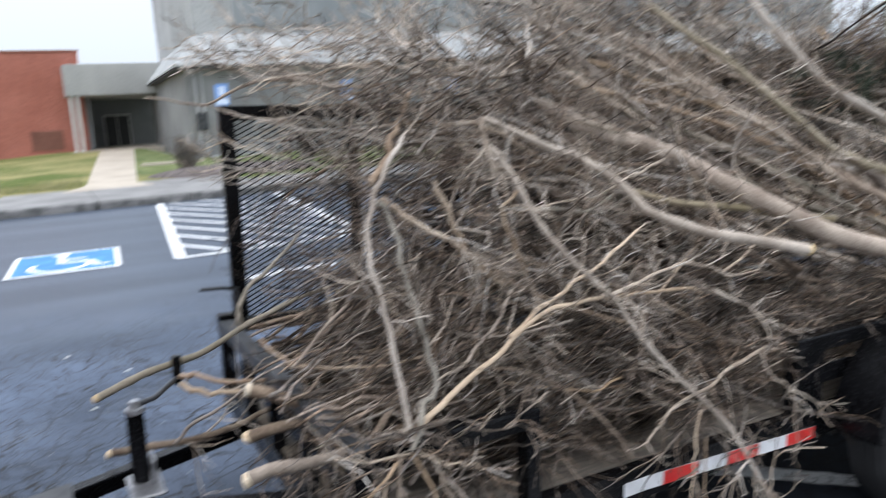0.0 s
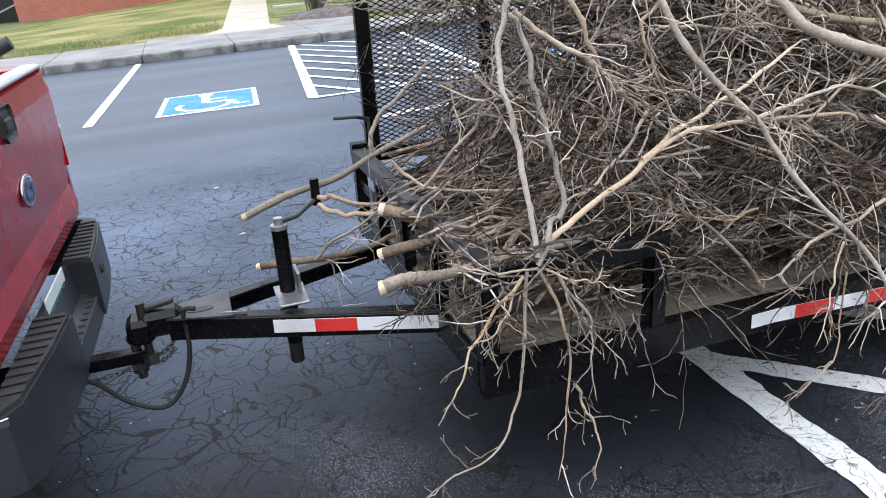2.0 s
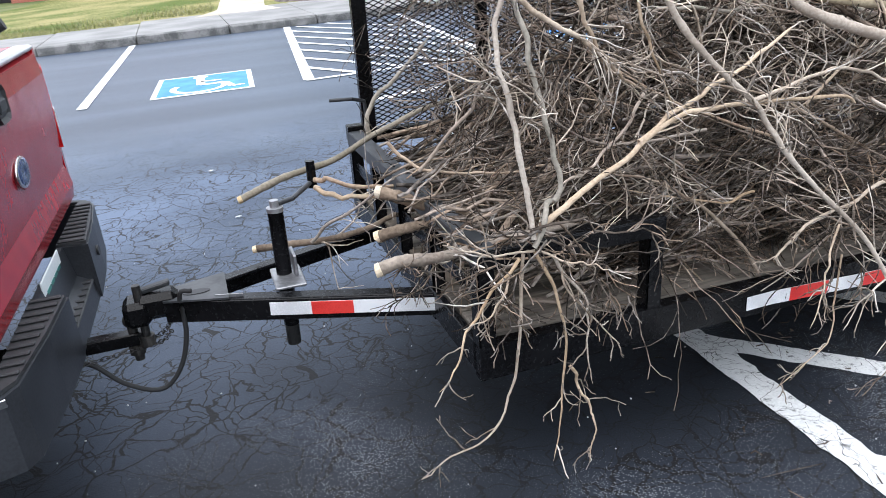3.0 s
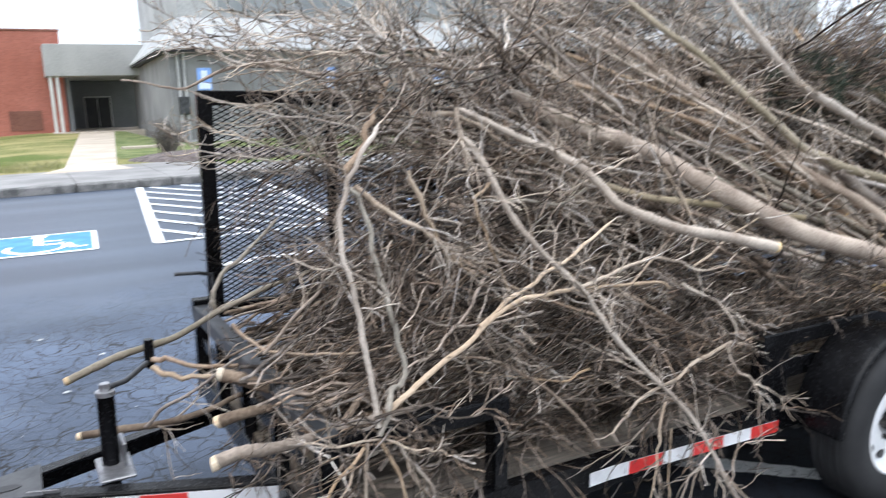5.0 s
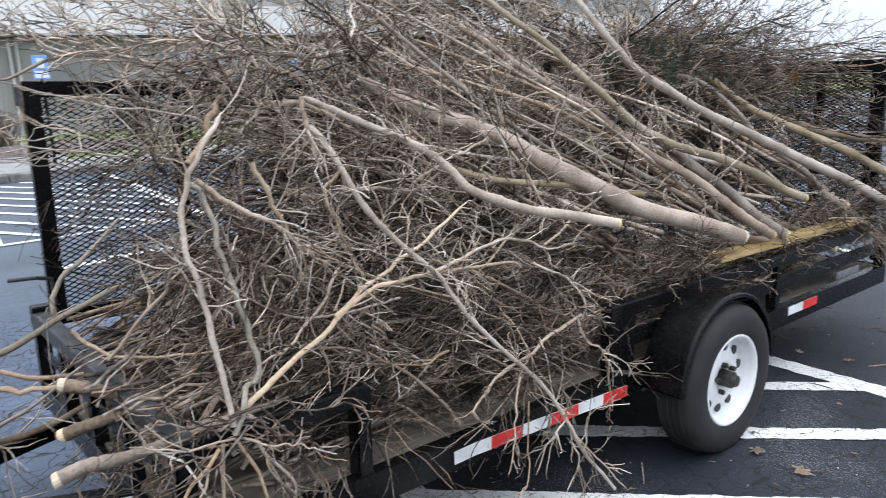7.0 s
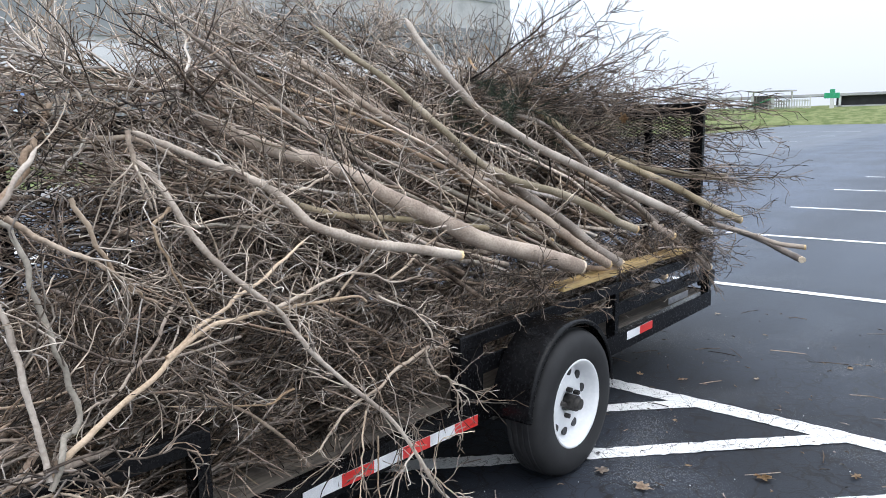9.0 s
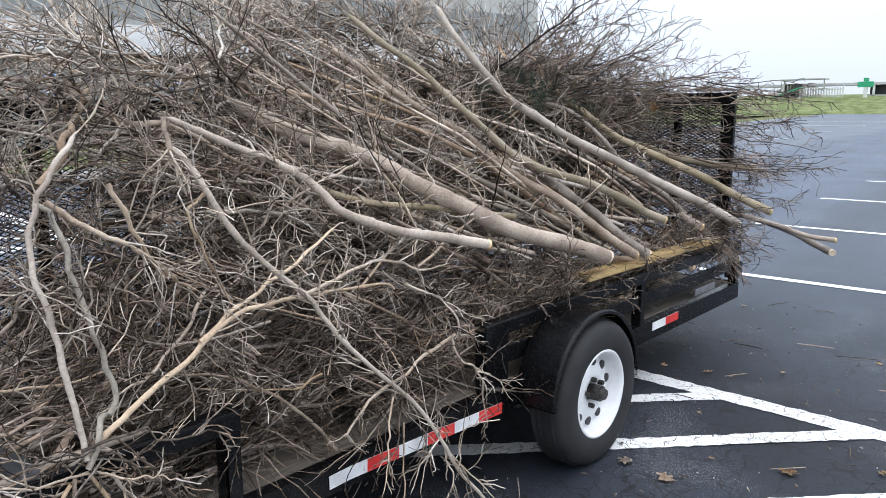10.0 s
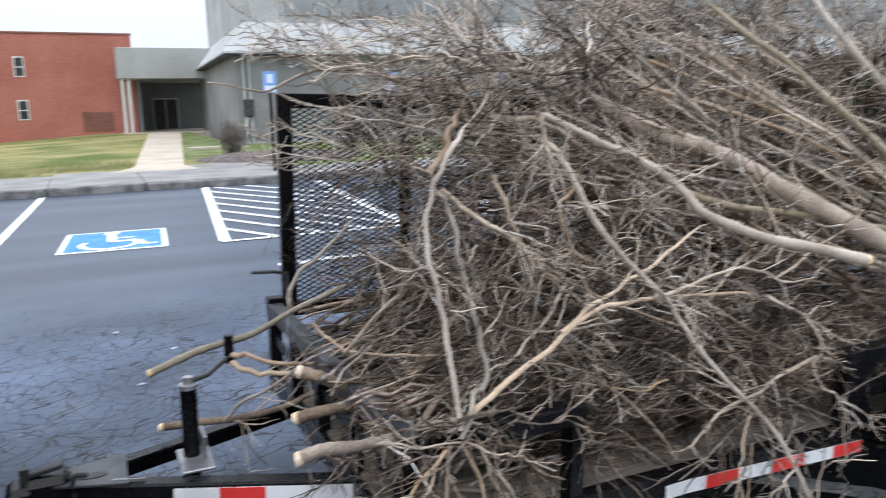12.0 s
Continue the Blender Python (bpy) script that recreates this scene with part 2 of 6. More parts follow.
WALK = mat("walk_concrete", (0.40, 0.335, 0.265), (0.52, 0.45, 0.365), 0.8, 0.8, 0.3, 0, 60)
GRASS = mat("dormant_lawn", (0.10, 0.13, 0.035), (0.30, 0.26, 0.12), 0.35, 0.95, 1.0, 0, 9, spec=0.1, bdist=0.03)
GREENGRASS = mat("green_grass", (0.095, 0.125, 0.045), (0.20, 0.22, 0.10), 1.5, 0.95, 1.0, 0, 12, spec=0.1, bdist=0.03)
BLADE = mat("grass_blades", (0.14, 0.17, 0.05), (0.30, 0.27, 0.13), 0.6, 0.9, 0, 0, 9, 0.35, True, spec=0.1)
MULCH = mat("mulch", (0.07, 0.055, 0.05), (0.16, 0.13, 0.12), 5, 0.95, 1.0, 0, 30, bdist=0.02)
FARGROUND = mat("far_ground", (0.10, 0.13, 0.05), (0.20, 0.20, 0.10), 0.05, 0.95, 0, 0, 1, spec=0.1)
GREYWALL = mat("grey_painted_wall", (0.20, 0.20, 0.20), (0.29, 0.29, 0.285), 0.6, 0.8, 0.3, 0, 20)
PRECAST = mat("precast_concrete", (0.38, 0.385, 0.385), (0.50, 0.505, 0.50), 0.5, 0.8, 0.2, 0, 15)
PRECASTUP = mat("weathered_precast_concrete", (0.34, 0.34, 0.34), (0.48, 0.48, 0.475), 0.5, 0.8, 0.3, 0, 12)
CANOPY = mat("canopy_grey", (0.36, 0.36, 0.355), (0.46, 0.46, 0.45), 0.5, 0.8, 0.2, 0, 12)
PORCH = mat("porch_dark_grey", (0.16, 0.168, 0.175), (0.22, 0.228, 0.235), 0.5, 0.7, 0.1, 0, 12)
# near-black of the door leaves; also paints the shade in openings, holes and soffit
DARK = mat("shade_and_door_black", (0.015, 0.015, 0.017), (0.03, 0.03, 0.03), 2, 0.5, 0.1)
TRIM = mat("white_trim", (0.60, 0.60, 0.58), (0.72, 0.72, 0.70), 1, 0.6, 0.1)
GLASS = mat("window_glass", (0.02, 0.022, 0.025), (0.03, 0.032, 0.036), 1, 0.08, 0)
SILVERGLASS = mat("ribbon_window_glass", (0.20, 0.215, 0.225), (0.28, 0.295, 0.30), 0.4, 0.15, 0.02)
BLACK = mat("black_enamel_steel", (0.0028, 0.0028, 0.0032), (0.0075, 0.0075, 0.0085), 5, 0.24, 0.2, 0, 70, spec=0.17, bdist=0.002)
GREYSTEEL = mat("scuffed_grey_steel", (0.022, 0.024, 0.027), (0.075, 0.076, 0.080), 6, 0.5, 0.3, 0.2, 50, bdist=0.002)
BARESTEEL = mat("bare_silver_steel", (0.20, 0.20, 0.21), (0.38, 0.38, 0.39), 9, 0.4, 0.2, 0.7, 60, bdist=0.002)
DECKWOOD = mat("weathered_deck_wood", (0.05, 0.040, 0.030), (0.19, 0.155, 0.12), 3, 0.9, 0.6, 0, 30, 0.25, stretch=(0.25, 3, 3))
YELLOWWOOD = mat("yellow_painted_wood", (0.24, 0.15, 0.06), (0.55, 0.39, 0.17), 9, 0.6, 0.4, 0, 40, stretch=(0.3, 3, 3))
RUBBER = mat("tyre_rubber", (0.008, 0.008, 0.009), (0.018, 0.018, 0.019), 6, 0.75, 0.3, 0, 90, bdist=0.002)
WHITERIM = mat("white_wheel_enamel", (0.70, 0.71, 0.72), (0.80, 0.80, 0.80), 6, 0.35, 0.1, 0, 50, bdist=0.001)
GREASE = mat("greasy_dark_metal", (0.02, 0.02, 0.02), (0.06, 0.055, 0.05), 15, 0.5, 0.5, 0.4, 60)
TAPEWHITE = mat("white_reflective_tape", (0.62, 0.62, 0.63), (0.82, 0.82, 0.83), 7, 0.35, 0.1, 0, 200)
TAPERED = mat("red_reflective_tape", (0.55, 0.02, 0.02), (0.72, 0.05, 0.04), 7, 0.35, 0.1, 0, 200)
CARRED = mat("red_car_paint", (0.30, 0.008, 0.016), (0.36, 0.014, 0.022), 2.2, 0.22, 0.30, 0.15, 7, bdist=0.02)
CHARCOAL = mat("charcoal_bumper_paint", (0.022, 0.024, 0.028), (0.04, 0.043, 0.05), 4, 0.4, 0.2, 0.2, 120, bdist=0.001)
PLASTIC = mat("black_ribbed_plastic", (0.02, 0.021, 0.023), (0.035, 0.036, 0.038), 6, 0.55, 0.2, 0, 150, bdist=0.001)
CHROME = mat("chrome", (0.60, 0.61, 0.62), (0.70, 0.70, 0.71), 9, 0.15, 0.02, 1.0)
SILVERBAND = mat("silver_tailgate_moulding", (0.45, 0.45, 0.45), (0.58, 0.58, 0.58), 5, 0.35, 0.05, 0.4)
DARKBLUE = mat("dark_blue_enamel", (0.015, 0.03, 0.08), (0.03, 0.05, 0.12), 9, 0.25, 0.02)
LAMPRED = mat("red_lamp_lens", (0.45, 0.01, 0.01), (0.60, 0.02, 0.02), 20, 0.12, 0.05)
LAMPWHITE = mat("clear_lamp_lens", (0.62, 0.60, 0.60), (0.78, 0.77, 0.76), 20, 0.15, 0.05)
PLATE = mat("plate_white", (0.62, 0.66, 0.66), (0.74, 0.76, 0.76), 9, 0.4, 0.1)
PLATEGREEN = mat("plate_green", (0.02, 0.16, 0.13), (0.03, 0.22, 0.18), 9, 0.4, 0.1)
POLEYELLOW = mat("yellow_fibreglass", (0.62, 0.33, 0.01), (0.75, 0.45, 0.02), 5, 0.45, 0.1, 0, 90)
SIGNBLUE = mat("sign_blue", (0.16, 0.30, 0.58), (0.22, 0.38, 0.68), 9, 0.4, 0)
SIGNWHITE = mat("sign_white", (0.62, 0.72, 0.85), (0.75, 0.82, 0.90), 9, 0.4, 0)
SIGNGREEN = mat("sign_green", (0.02, 0.30, 0.14), (0.04, 0.40, 0.20), 9, 0.5, 0)
BARK = mat("limb_bark", (0.23, 0.162, 0.115), (0.48, 0.375, 0.285), 5, 0.85, 0.8, 0, 120, 0.25, bdist=0.003, lo=0.60, hi=0.92)
LOGBARK = mat("dark_log_bark", (0.12, 0.086, 0.062), (0.31, 0.24, 0.18), 6, 0.88, 0.9, 0, 90, 0.2, bdist=0.004, lo=0.60, hi=0.92)
GREENBARK = mat("mossy_bark", (0.22, 0.18, 0.115), (0.45, 0.375, 0.275), 4, 0.85, 0.7, 0, 110, 0.2, bdist=0.003, lo=0.60, hi=0.92)
PALEBARK = mat("pale_grey_bark", (0.32, 0.230, 0.155), (0.60, 0.475, 0.355), 6, 0.85, 0.7, 0, 120, 0.2, bdist=0.003, lo=0.58, hi=0.92)
# inner load darker, outer twigs paler: depth shading partly set by these two colours
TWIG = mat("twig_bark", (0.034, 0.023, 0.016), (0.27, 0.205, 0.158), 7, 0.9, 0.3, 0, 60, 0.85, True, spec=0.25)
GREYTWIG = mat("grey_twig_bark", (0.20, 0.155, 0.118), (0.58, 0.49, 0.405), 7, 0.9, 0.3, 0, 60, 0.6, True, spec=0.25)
CUTWOOD = mat("fresh_cut_wood", (0.60, 0.42, 0.22), (0.76, 0.60, 0.38), 30, 0.75, 0.4, 0, 160, 0.2)
LEAF = mat("dry_oak_leaf", (0.27, 0.17, 0.09), (0.50, 0.36, 0.22), 30, 0.7, 0.3, 0, 90, 0.3)
GREENLEAF = mat("small_green_weed", (0.08, 0.16, 0.02), (0.16, 0.26, 0.05), 30, 0.7, 0.2)
NEEDLE = mat("dark_conifer_needles", (0.012, 0.022, 0.010), (0.035, 0.050, 0.025), 20, 0.8, 0, 0, 60, 0.4, True)
BUSHTWIG = mat("shrub_twigs", (0.10, 0.085, 0.07), (0.22, 0.19, 0.16), 5, 0.9, 0, 0, 40, 0.4, True)


def brick_material(name, c1, c2, mortar):
    m = mat(name, c1, c2, 0.4, 0.85, 0, 0, 12)
    n, l = m.node_tree.nodes, m.node_tree.links
    b = n["Principled BSDF"]
    base = b.inputs["Base Color"].links[0].from_socket
    co = n.new("ShaderNodeTexCoord").outputs["Object"]
    sep, com = n.new("ShaderNodeSeparateXYZ"), n.new("ShaderNodeCombineXYZ")
    l.new(co, sep.inputs[0])
    xy = n.new("ShaderNodeMath")
    l.new(sep.outputs[0], xy.inputs[0])
    l.new(sep.outputs[1], xy.inputs[1])
    l.new(xy.outputs[0], com.inputs[0])
    l.new(sep.outputs[2], com.inputs[1])
    br = n.new("ShaderNodeTexBrick")
    br.inputs["Scale"].default_value = 1.0
    br.inputs["Brick Width"].default_value, br.inputs["Row Height"].default_value, br.inputs["Mortar Size"].default_value = 0.22, 0.075, 0.008
    br.inputs["Color1"].default_value, br.inputs["Color2"].default_value = (0.86, 0.86, 0.86, 1), (1.06, 1.06, 1.06, 1)
    br.inputs["Mortar"].default_value = (*mortar, 1)
    l.new(com.outputs[0], br.inputs["Vector"])
    mul = n.new("ShaderNodeMix")
    mul.data_type, mul.blend_type = "RGBA", "MULTIPLY"
    mul.inputs["Factor"].default_value = 1.0
    l.new(base, mul.inputs["A"])
    l.new(br.outputs["Color"], mul.inputs["B"])
    l.new(mul.outputs["Result"], b.inputs["Base Color"])
    return m


BRICK = brick_material("red_brick", (0.40, 0.135, 0.095), (0.48, 0.175, 0.13), (1.0, 1.12, 1.18))
BROWNBRICK = brick_material("brown_brick", (0.20, 0.085, 0.065), (0.27, 0.12, 0.09), (1.1, 1.2, 1.2))


# ---- mesh helpers ----
def part(name, bm, material, parent=None, label="", smooth=False):
    """One bmesh as one mesh object, under a thing or a part if given."""
    me = bpy.data.meshes.new(name)
    bm.normal_update()
    bm.to_mesh(me)
    bm.free()
    me.materials.append(material)
    if smooth:
        me.polygons.foreach_set("use_smooth", [True] * len(me.polygons))
    ob = new(name, me)
    ob.parent = parent
    if label:
        tagged(ob, label)
    return ob


def empty(name, m, label, category, group=""):
    ob = new(name)
    ob.matrix_world = m
    return tagged(ob, label, category, group)


def add_box(bm, x0, x1, y0, y1, z0, z1, bevel=0.0, m=None):
    made = bmesh.ops.create_cube(bm, size=1)["verts"]
    for v in made:
        v.co = Vector((x0 + (x1 - x0) * (v.co.x + 0.5), y0 + (y1 - y0) * (v.co.y + 0.5), z0 + (z1 - z0) * (v.co.z + 0.5)))
    if bevel:
        edges = list({e for v in made for e in v.link_edges})
        made = bmesh.ops.bevel(bm, geom=edges, offset=bevel, segments=1, affect="EDGES")["verts"]
    if m:
        bmesh.ops.transform(bm, matrix=m, verts=list(made))
    return bm


def box(x0, x1, y0, y1, z0, z1, bevel=0.0, m=None):
    return add_box(bmesh.new(), x0, x1, y0, y1, z0, z1, bevel, m)


def add_bar(bm, a, b, w, h, bevel=0.0, up=(0, 0, 1)):
    """A rectangular bar from a to b, w wide and h high."""
    a, b = Vector(a), Vector(b)
    x = (b - a).normalized()
    y = Vector(up).cross(x).normalized()
    z = x.cross(y)
    m = Matrix((x, y, z)).transposed().to_4x4()
    m.translation = a
    return add_box(bm, 0, (b - a).length, -w / 2, w / 2, -h / 2, h / 2, bevel, m)


def bar(a, b, w, h, bevel=0.0, up=(0, 0, 1)):
    return add_bar(bmesh.new(), a, b, w, h, bevel, up)


def add_rod(bm, a, b, r, sides=10, r2=None):
    a, b = Vector(a), Vector(b)
    m = (b - a).to_track_quat("Z", "Y").to_matrix().to_4x4()
    m.translation = (a + b) / 2
    bmesh.ops.create_cone(bm, cap_ends=True, segments=sides, radius1=r, radius2=r if r2 is None else r2, depth=(b - a).length, matrix=m)
    return bm


def rod(a, b, r, sides=12, r2=None):
    return add_rod(bmesh.new(), a, b, r, sides, r2)


def lathe(profile, axis_matrix, steps=48):
    """Turns a closed profile of (radius, along) round the local z axis."""
    bm = bmesh.new()
    rings = []
    for i in range(steps):
        a = 2 * math.pi * i / steps
        rings.append([bm.verts.new(axis_matrix @ Vector((r * math.cos(a), r * math.sin(a), z))) for r, z in profile])
    k = len(profile)
    for i in range(steps):
        p, q = rings[i], rings[(i + 1) % steps]
        for j in range(k):
            jj = (j + 1) % k
            bm.faces.new((p[j], p[jj], q[jj], q[j]))
    bmesh.ops.recalc_face_normals(bm, faces=bm.faces)
    return bm


def prism(outline, depth_axis, d0, d1):
    """An outline in a plane pushed along one axis: 'x' takes (y, z), 'y' takes (x, z), 'z' takes (x, y)."""
    bm = bmesh.new()
    put = {"x": lambda u, v, d: (d, u, v), "y": lambda u, v, d: (u, d, v), "z": lambda u, v, d: (u, v, d)}[depth_axis]
    lo = [bm.verts.new(put(u, v, d0)) for u, v in outline]
    hi = [bm.verts.new(put(u, v, d1)) for u, v in outline]
    bm.faces.new(lo)
    bm.faces.new(hi[::-1])
    for i in range(len(outline)):
        j = (i + 1) % len(outline)
        bm.faces.new((lo[i], hi[i], hi[j], lo[j]))
    bmesh.ops.recalc_face_normals(bm, faces=bm.faces)
    return bm


def spline(points, n):
    """n points on a smooth curve through the given ones."""
    p = np.array(points, float)
    p = np.vstack([2 * p[0] - p[1], p, 2 * p[-1] - p[-2]])
    out = []
    for u in np.linspace(0, len(points) - 1 - 1e-6, n):
        i, f = int(u), u - int(u)
        a, b, c, d = p[i:i + 4]
        out.append(0.5 * (2 * b + (c - a) * f + (2 * a - 5 * b + 4 * c - d) * f * f + (3 * b - a - 3 * c + d) * f ** 3))
    return np.array(out)


def tubes_mesh(name, tubes, material, sides=3):
    """One mesh of many tapered tubes, each (points, radii)."""
    verts, faces, base = [], [], 0
    by = {}
    for p, r in tubes:
        by.setdefault(len(p), []).append((p, r))
    for n, group in by.items():
        P = np.array([g[0] for g in group])
        R = np.array([g[1] for g in group])
        T = np.gradient(P, axis=1)
        T /= np.linalg.norm(T, axis=2, keepdims=True) + 1e-9
        ref = np.where(np.abs(T[:, :1, 2:3]) > 0.8, np.array([1.0, 0, 0]), np.array([0, 0, 1.0]))
        U = np.cross(T, np.broadcast_to(ref, T.shape))
        U /= np.linalg.norm(U, axis=2, keepdims=True) + 1e-9
        V = np.cross(T, U)
        a = np.arange(sides) * 2 * math.pi / sides
        ring = P[:, :, None] + R[:, :, None, None] * (U[:, :, None] * np.cos(a)[:, None] + V[:, :, None] * np.sin(a)[:, None])
        m = len(group)
        idx = base + np.arange(m * n * sides).reshape(m, n, sides)
        nxt = np.roll(idx, -1, axis=2)
        quad = np.stack([idx[:, :-1], nxt[:, :-1], nxt[:, 1:], idx[:, 1:]], axis=-1).reshape(-1, 4)
        verts.append(ring.reshape(-1, 3))
        faces.append(quad)
        base += m * n * sides
    verts, faces = np.concatenate(verts), np.concatenate(faces)
    me = bpy.data.meshes.new(name)
    me.vertices.add(len(verts))
    me.vertices.foreach_set("co", verts.ravel().astype(np.float32))
    me.loops.add(len(faces) * 4)
    me.loops.foreach_set("vertex_index", faces.ravel().astype(np.int32))
    me.polygons.add(len(faces))
    me.polygons.foreach_set("loop_start", np.arange(0, len(faces) * 4, 4, dtype=np.int32))
    me.polygons.foreach_set("use_smooth", np.ones(len(faces), dtype=bool))
    me.update(calc_edges=True)
    me.materials.append(material)
    return me


# ---- ground, lot and landscape ----
def sheet(name, x0, x1, y0, y1, z, material, nx=1, ny=1, height=None):
    bm = bmesh.new()
    vs = [[bm.verts.new((x0 + (x1 - x0) * i / nx, y0 + (y1 - y0) * j / ny, 0)) for j in range(ny + 1)] for i in range(nx + 1)]
    for row in vs:
        for v in row:
            v.co.z = height(v.co.x, v.co.y) if height else z
    for i in range(nx):
        for j in range(ny):
            bm.faces.new((vs[i][j], vs[i + 1][j], vs[i + 1][j + 1], vs[i][j + 1]))
    return part(name, bm, material, smooth=True)


KERB_Y = 14.8


def lawn_height(x, y):
    """The bank behind the pavement: it rises towards the porch and falls away to the side."""
    back = max(-0.7, min(0.40, 0.40 + 0.062 * min(x, 0.0)))
    f = max(0.0, min(1.0, (y - 16.2) / 28.0))
    return 0.14 + (back - 0.14) * f


tagged(sheet("ground", -600, 600, -600, 600, -0.03, FARGROUND), kind="structure", label="dull green far ground to the horizon")
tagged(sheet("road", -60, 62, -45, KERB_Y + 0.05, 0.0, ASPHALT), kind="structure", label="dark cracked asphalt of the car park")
# kerb stones, each a piece with its own joint
kerb = new("kerb")
tagged(kerb, kind="structure", label="rough weathered concrete kerb")
rng = random.Random(4)
for i in range(-12, 20):
    x = i * 1.83 + 0.1
    dy = rng.uniform(-0.02, 0.02)
    part("kerb_stone", box(x, x + 1.81, KERB_Y + dy, KERB_Y + 0.16 + dy, -0.02, 0.165 + rng.uniform(-0.01, 0.01), 0.025), KERB, kerb)
pave = new("pavement")
tagged(pave, kind="structure", label="grey concrete pavement in slabs")
for i in range(-12, 20):
    x = i * 1.83 + 0.1
    flare = 2.2 + 0.12 * max(0.0, x + 12) if x < -2.2 else (3.8 if x < -0.4 else (5.4 if x < 2.0 else 2.6))
    part("slab", box(x + 0.006, x + 1.824, KERB_Y + 0.17, KERB_Y + flare, -0.02, 0.168 + rng.uniform(-0.004, 0.004), 0.008), CONCRETE, pave)

tagged(sheet("lawn", -45, 4.4, 16.6, 45.2, 0, GRASS, 50, 30, lawn_height), kind="structure", label="patchy dormant yellow-green lawn", category="lawn")
tagged(sheet("lawn_far", 4.5, 60, 17.2, 32, 0, GREENGRASS, 20, 8, lambda x, y: 0.13 + 0.004 * (y - 17)), kind="structure", label="green grass along the grey building")
def walk_edges(y):
    """The walk's two edges: wide at its foot, narrow and drifting towards the porch."""
    f = (y - 18.0) / 25.0
    foot = max(0.0, 1 - (y - 18.0) / 1.6) ** 2
    return 0.02 + 2.25 * f - 0.5 * foot, 1.22 + 2.75 * f + 0.4 * foot


walkway = new("pavement_walk")
tagged(walkway, kind="structure", label="pale tan concrete walk up to the porch")
for i in range(17):
    y0, y1 = 18.0 + 1.45 * i, 18.0 + 1.45 * (i + 1) - 0.02
    bm = bmesh.new()
    vs = []
    for dz in (-0.12, 0.0):
        for y, side in ((y0, 0), (y0, 1), (y1, 1), (y1, 0)):
            x = walk_edges(y)[side]
            vs.append(bm.verts.new((x, y, lawn_height(min(x, 0), y) + 0.015 + dz)))
    for f in ((0, 1, 2, 3), (7, 6, 5, 4), (0, 4, 5, 1), (1, 5, 6, 2), (2, 6, 7, 3), (3, 7, 4, 0)):
        bm.faces.new([vs[j] for j in f])
    bmesh.ops.recalc_face_normals(bm, faces=bm.faces)
    part("walk_slab", bm, WALK, walkway)
tagged(sheet("lawn_verge", 1.7, 4.4, 21.5, 43, 0, GREENGRASS, 6, 20, lambda x, y: lawn_height(0, y) + (0.012 if x > walk_edges(y)[1] - 0.6 else -0.05)), kind="structure", label="bright green grass beside the walk")
tagged(part("pavement_path", box(2.35, 4.4, 26.0, 26.7, 0.0, 0.31), WALK), kind="structure", label="short pale concrete side path")
bm = bmesh.new()
bmesh.ops.create_uvsphere(bm, u_segments=28, v_segments=10, radius=1)
for v in bm.verts:
    v.co = Vector((v.co.x * 2.6 + 4.3, v.co.y * 1.6 + 20.6, max(-0.1, v.co.z * 0.28) + 0.12 + 0.03 * noise.noise(v.co * 5)))
tagged(part("mulch_bed", bm, MULCH, smooth=True), kind="structure", label="dark mulch bed at the foot of the shrub")

# loose grass along the pavement edge
rng = random.Random(12)
blades = []
for i in range(9000):
    x = rng.uniform(-14, 0.4)
    y = 17.05 + 0.12 * max(0.0, x + 12) + abs(rng.gauss(0, 1.6)) if x < -2.0 else 19.0 + abs(rng.gauss(0, 1.6))
    if x > walk_edges(y)[0] - 0.1:
        continue
    z = lawn_height(x, y)
    h = rng.uniform(0.03, 0.09)
    blades.append((np.array([(x, y, z - 0.01), (x + rng.gauss(0, 0.02), y + rng.gauss(0, 0.02), z + h)]), np.array([0.006, 0.001])))
tagged(new("grass_blades", tubes_mesh("grass_blades", blades, BLADE)), "short dormant grass blades on the lawn", "grass", kind="stuff")


# ---- painted markings ----
def strip(bm, a, b, w, z=0.0085):
    a, b = Vector((*a, z)), Vector((*b, z))
    s = (b - a).normalized().cross(Vector((0, 0, 1))) * w / 2
    bm.faces.new([bm.verts.new(p) for p in (a - s, b - s, b + s, a + s)][::-1])
    return bm


def marking(name, label, a, b, w, material, z=0.0085):
    bm = bmesh.new()
    if material is OLDPAINT:
        # worn, ragged edges
        a2, b2 = Vector((*a, z)), Vector((*b, z))
        d = (b2 - a2).normalized()
        s = d.cross(Vector((0, 0, 1)))
        prev, n = None, max(4, int((b2 - a2).length / 0.025))
        for i in range(n + 1):
            p = a2 + (b2 - a2) * i / n
            o = [w / 2 + 0.012 * noise.noise(p * 14 + Vector((0, 0, k))) + 0.007 * noise.noise(p * 60 + Vector((0, 0, k))) for k in (1, 9)]
            v = (bm.verts.new(p - s * o[0]), bm.verts.new(p + s * o[1]))
            if prev:
                bm.faces.new((prev[0], v[0], v[1], prev[1]))
            prev = v
    else:
        strip(bm, a, b, w, z)
    bmesh.ops.recalc_face_normals(bm, faces=bm.faces)
    return tagged(part(name, bm, material), label, "road marking", kind="structure")


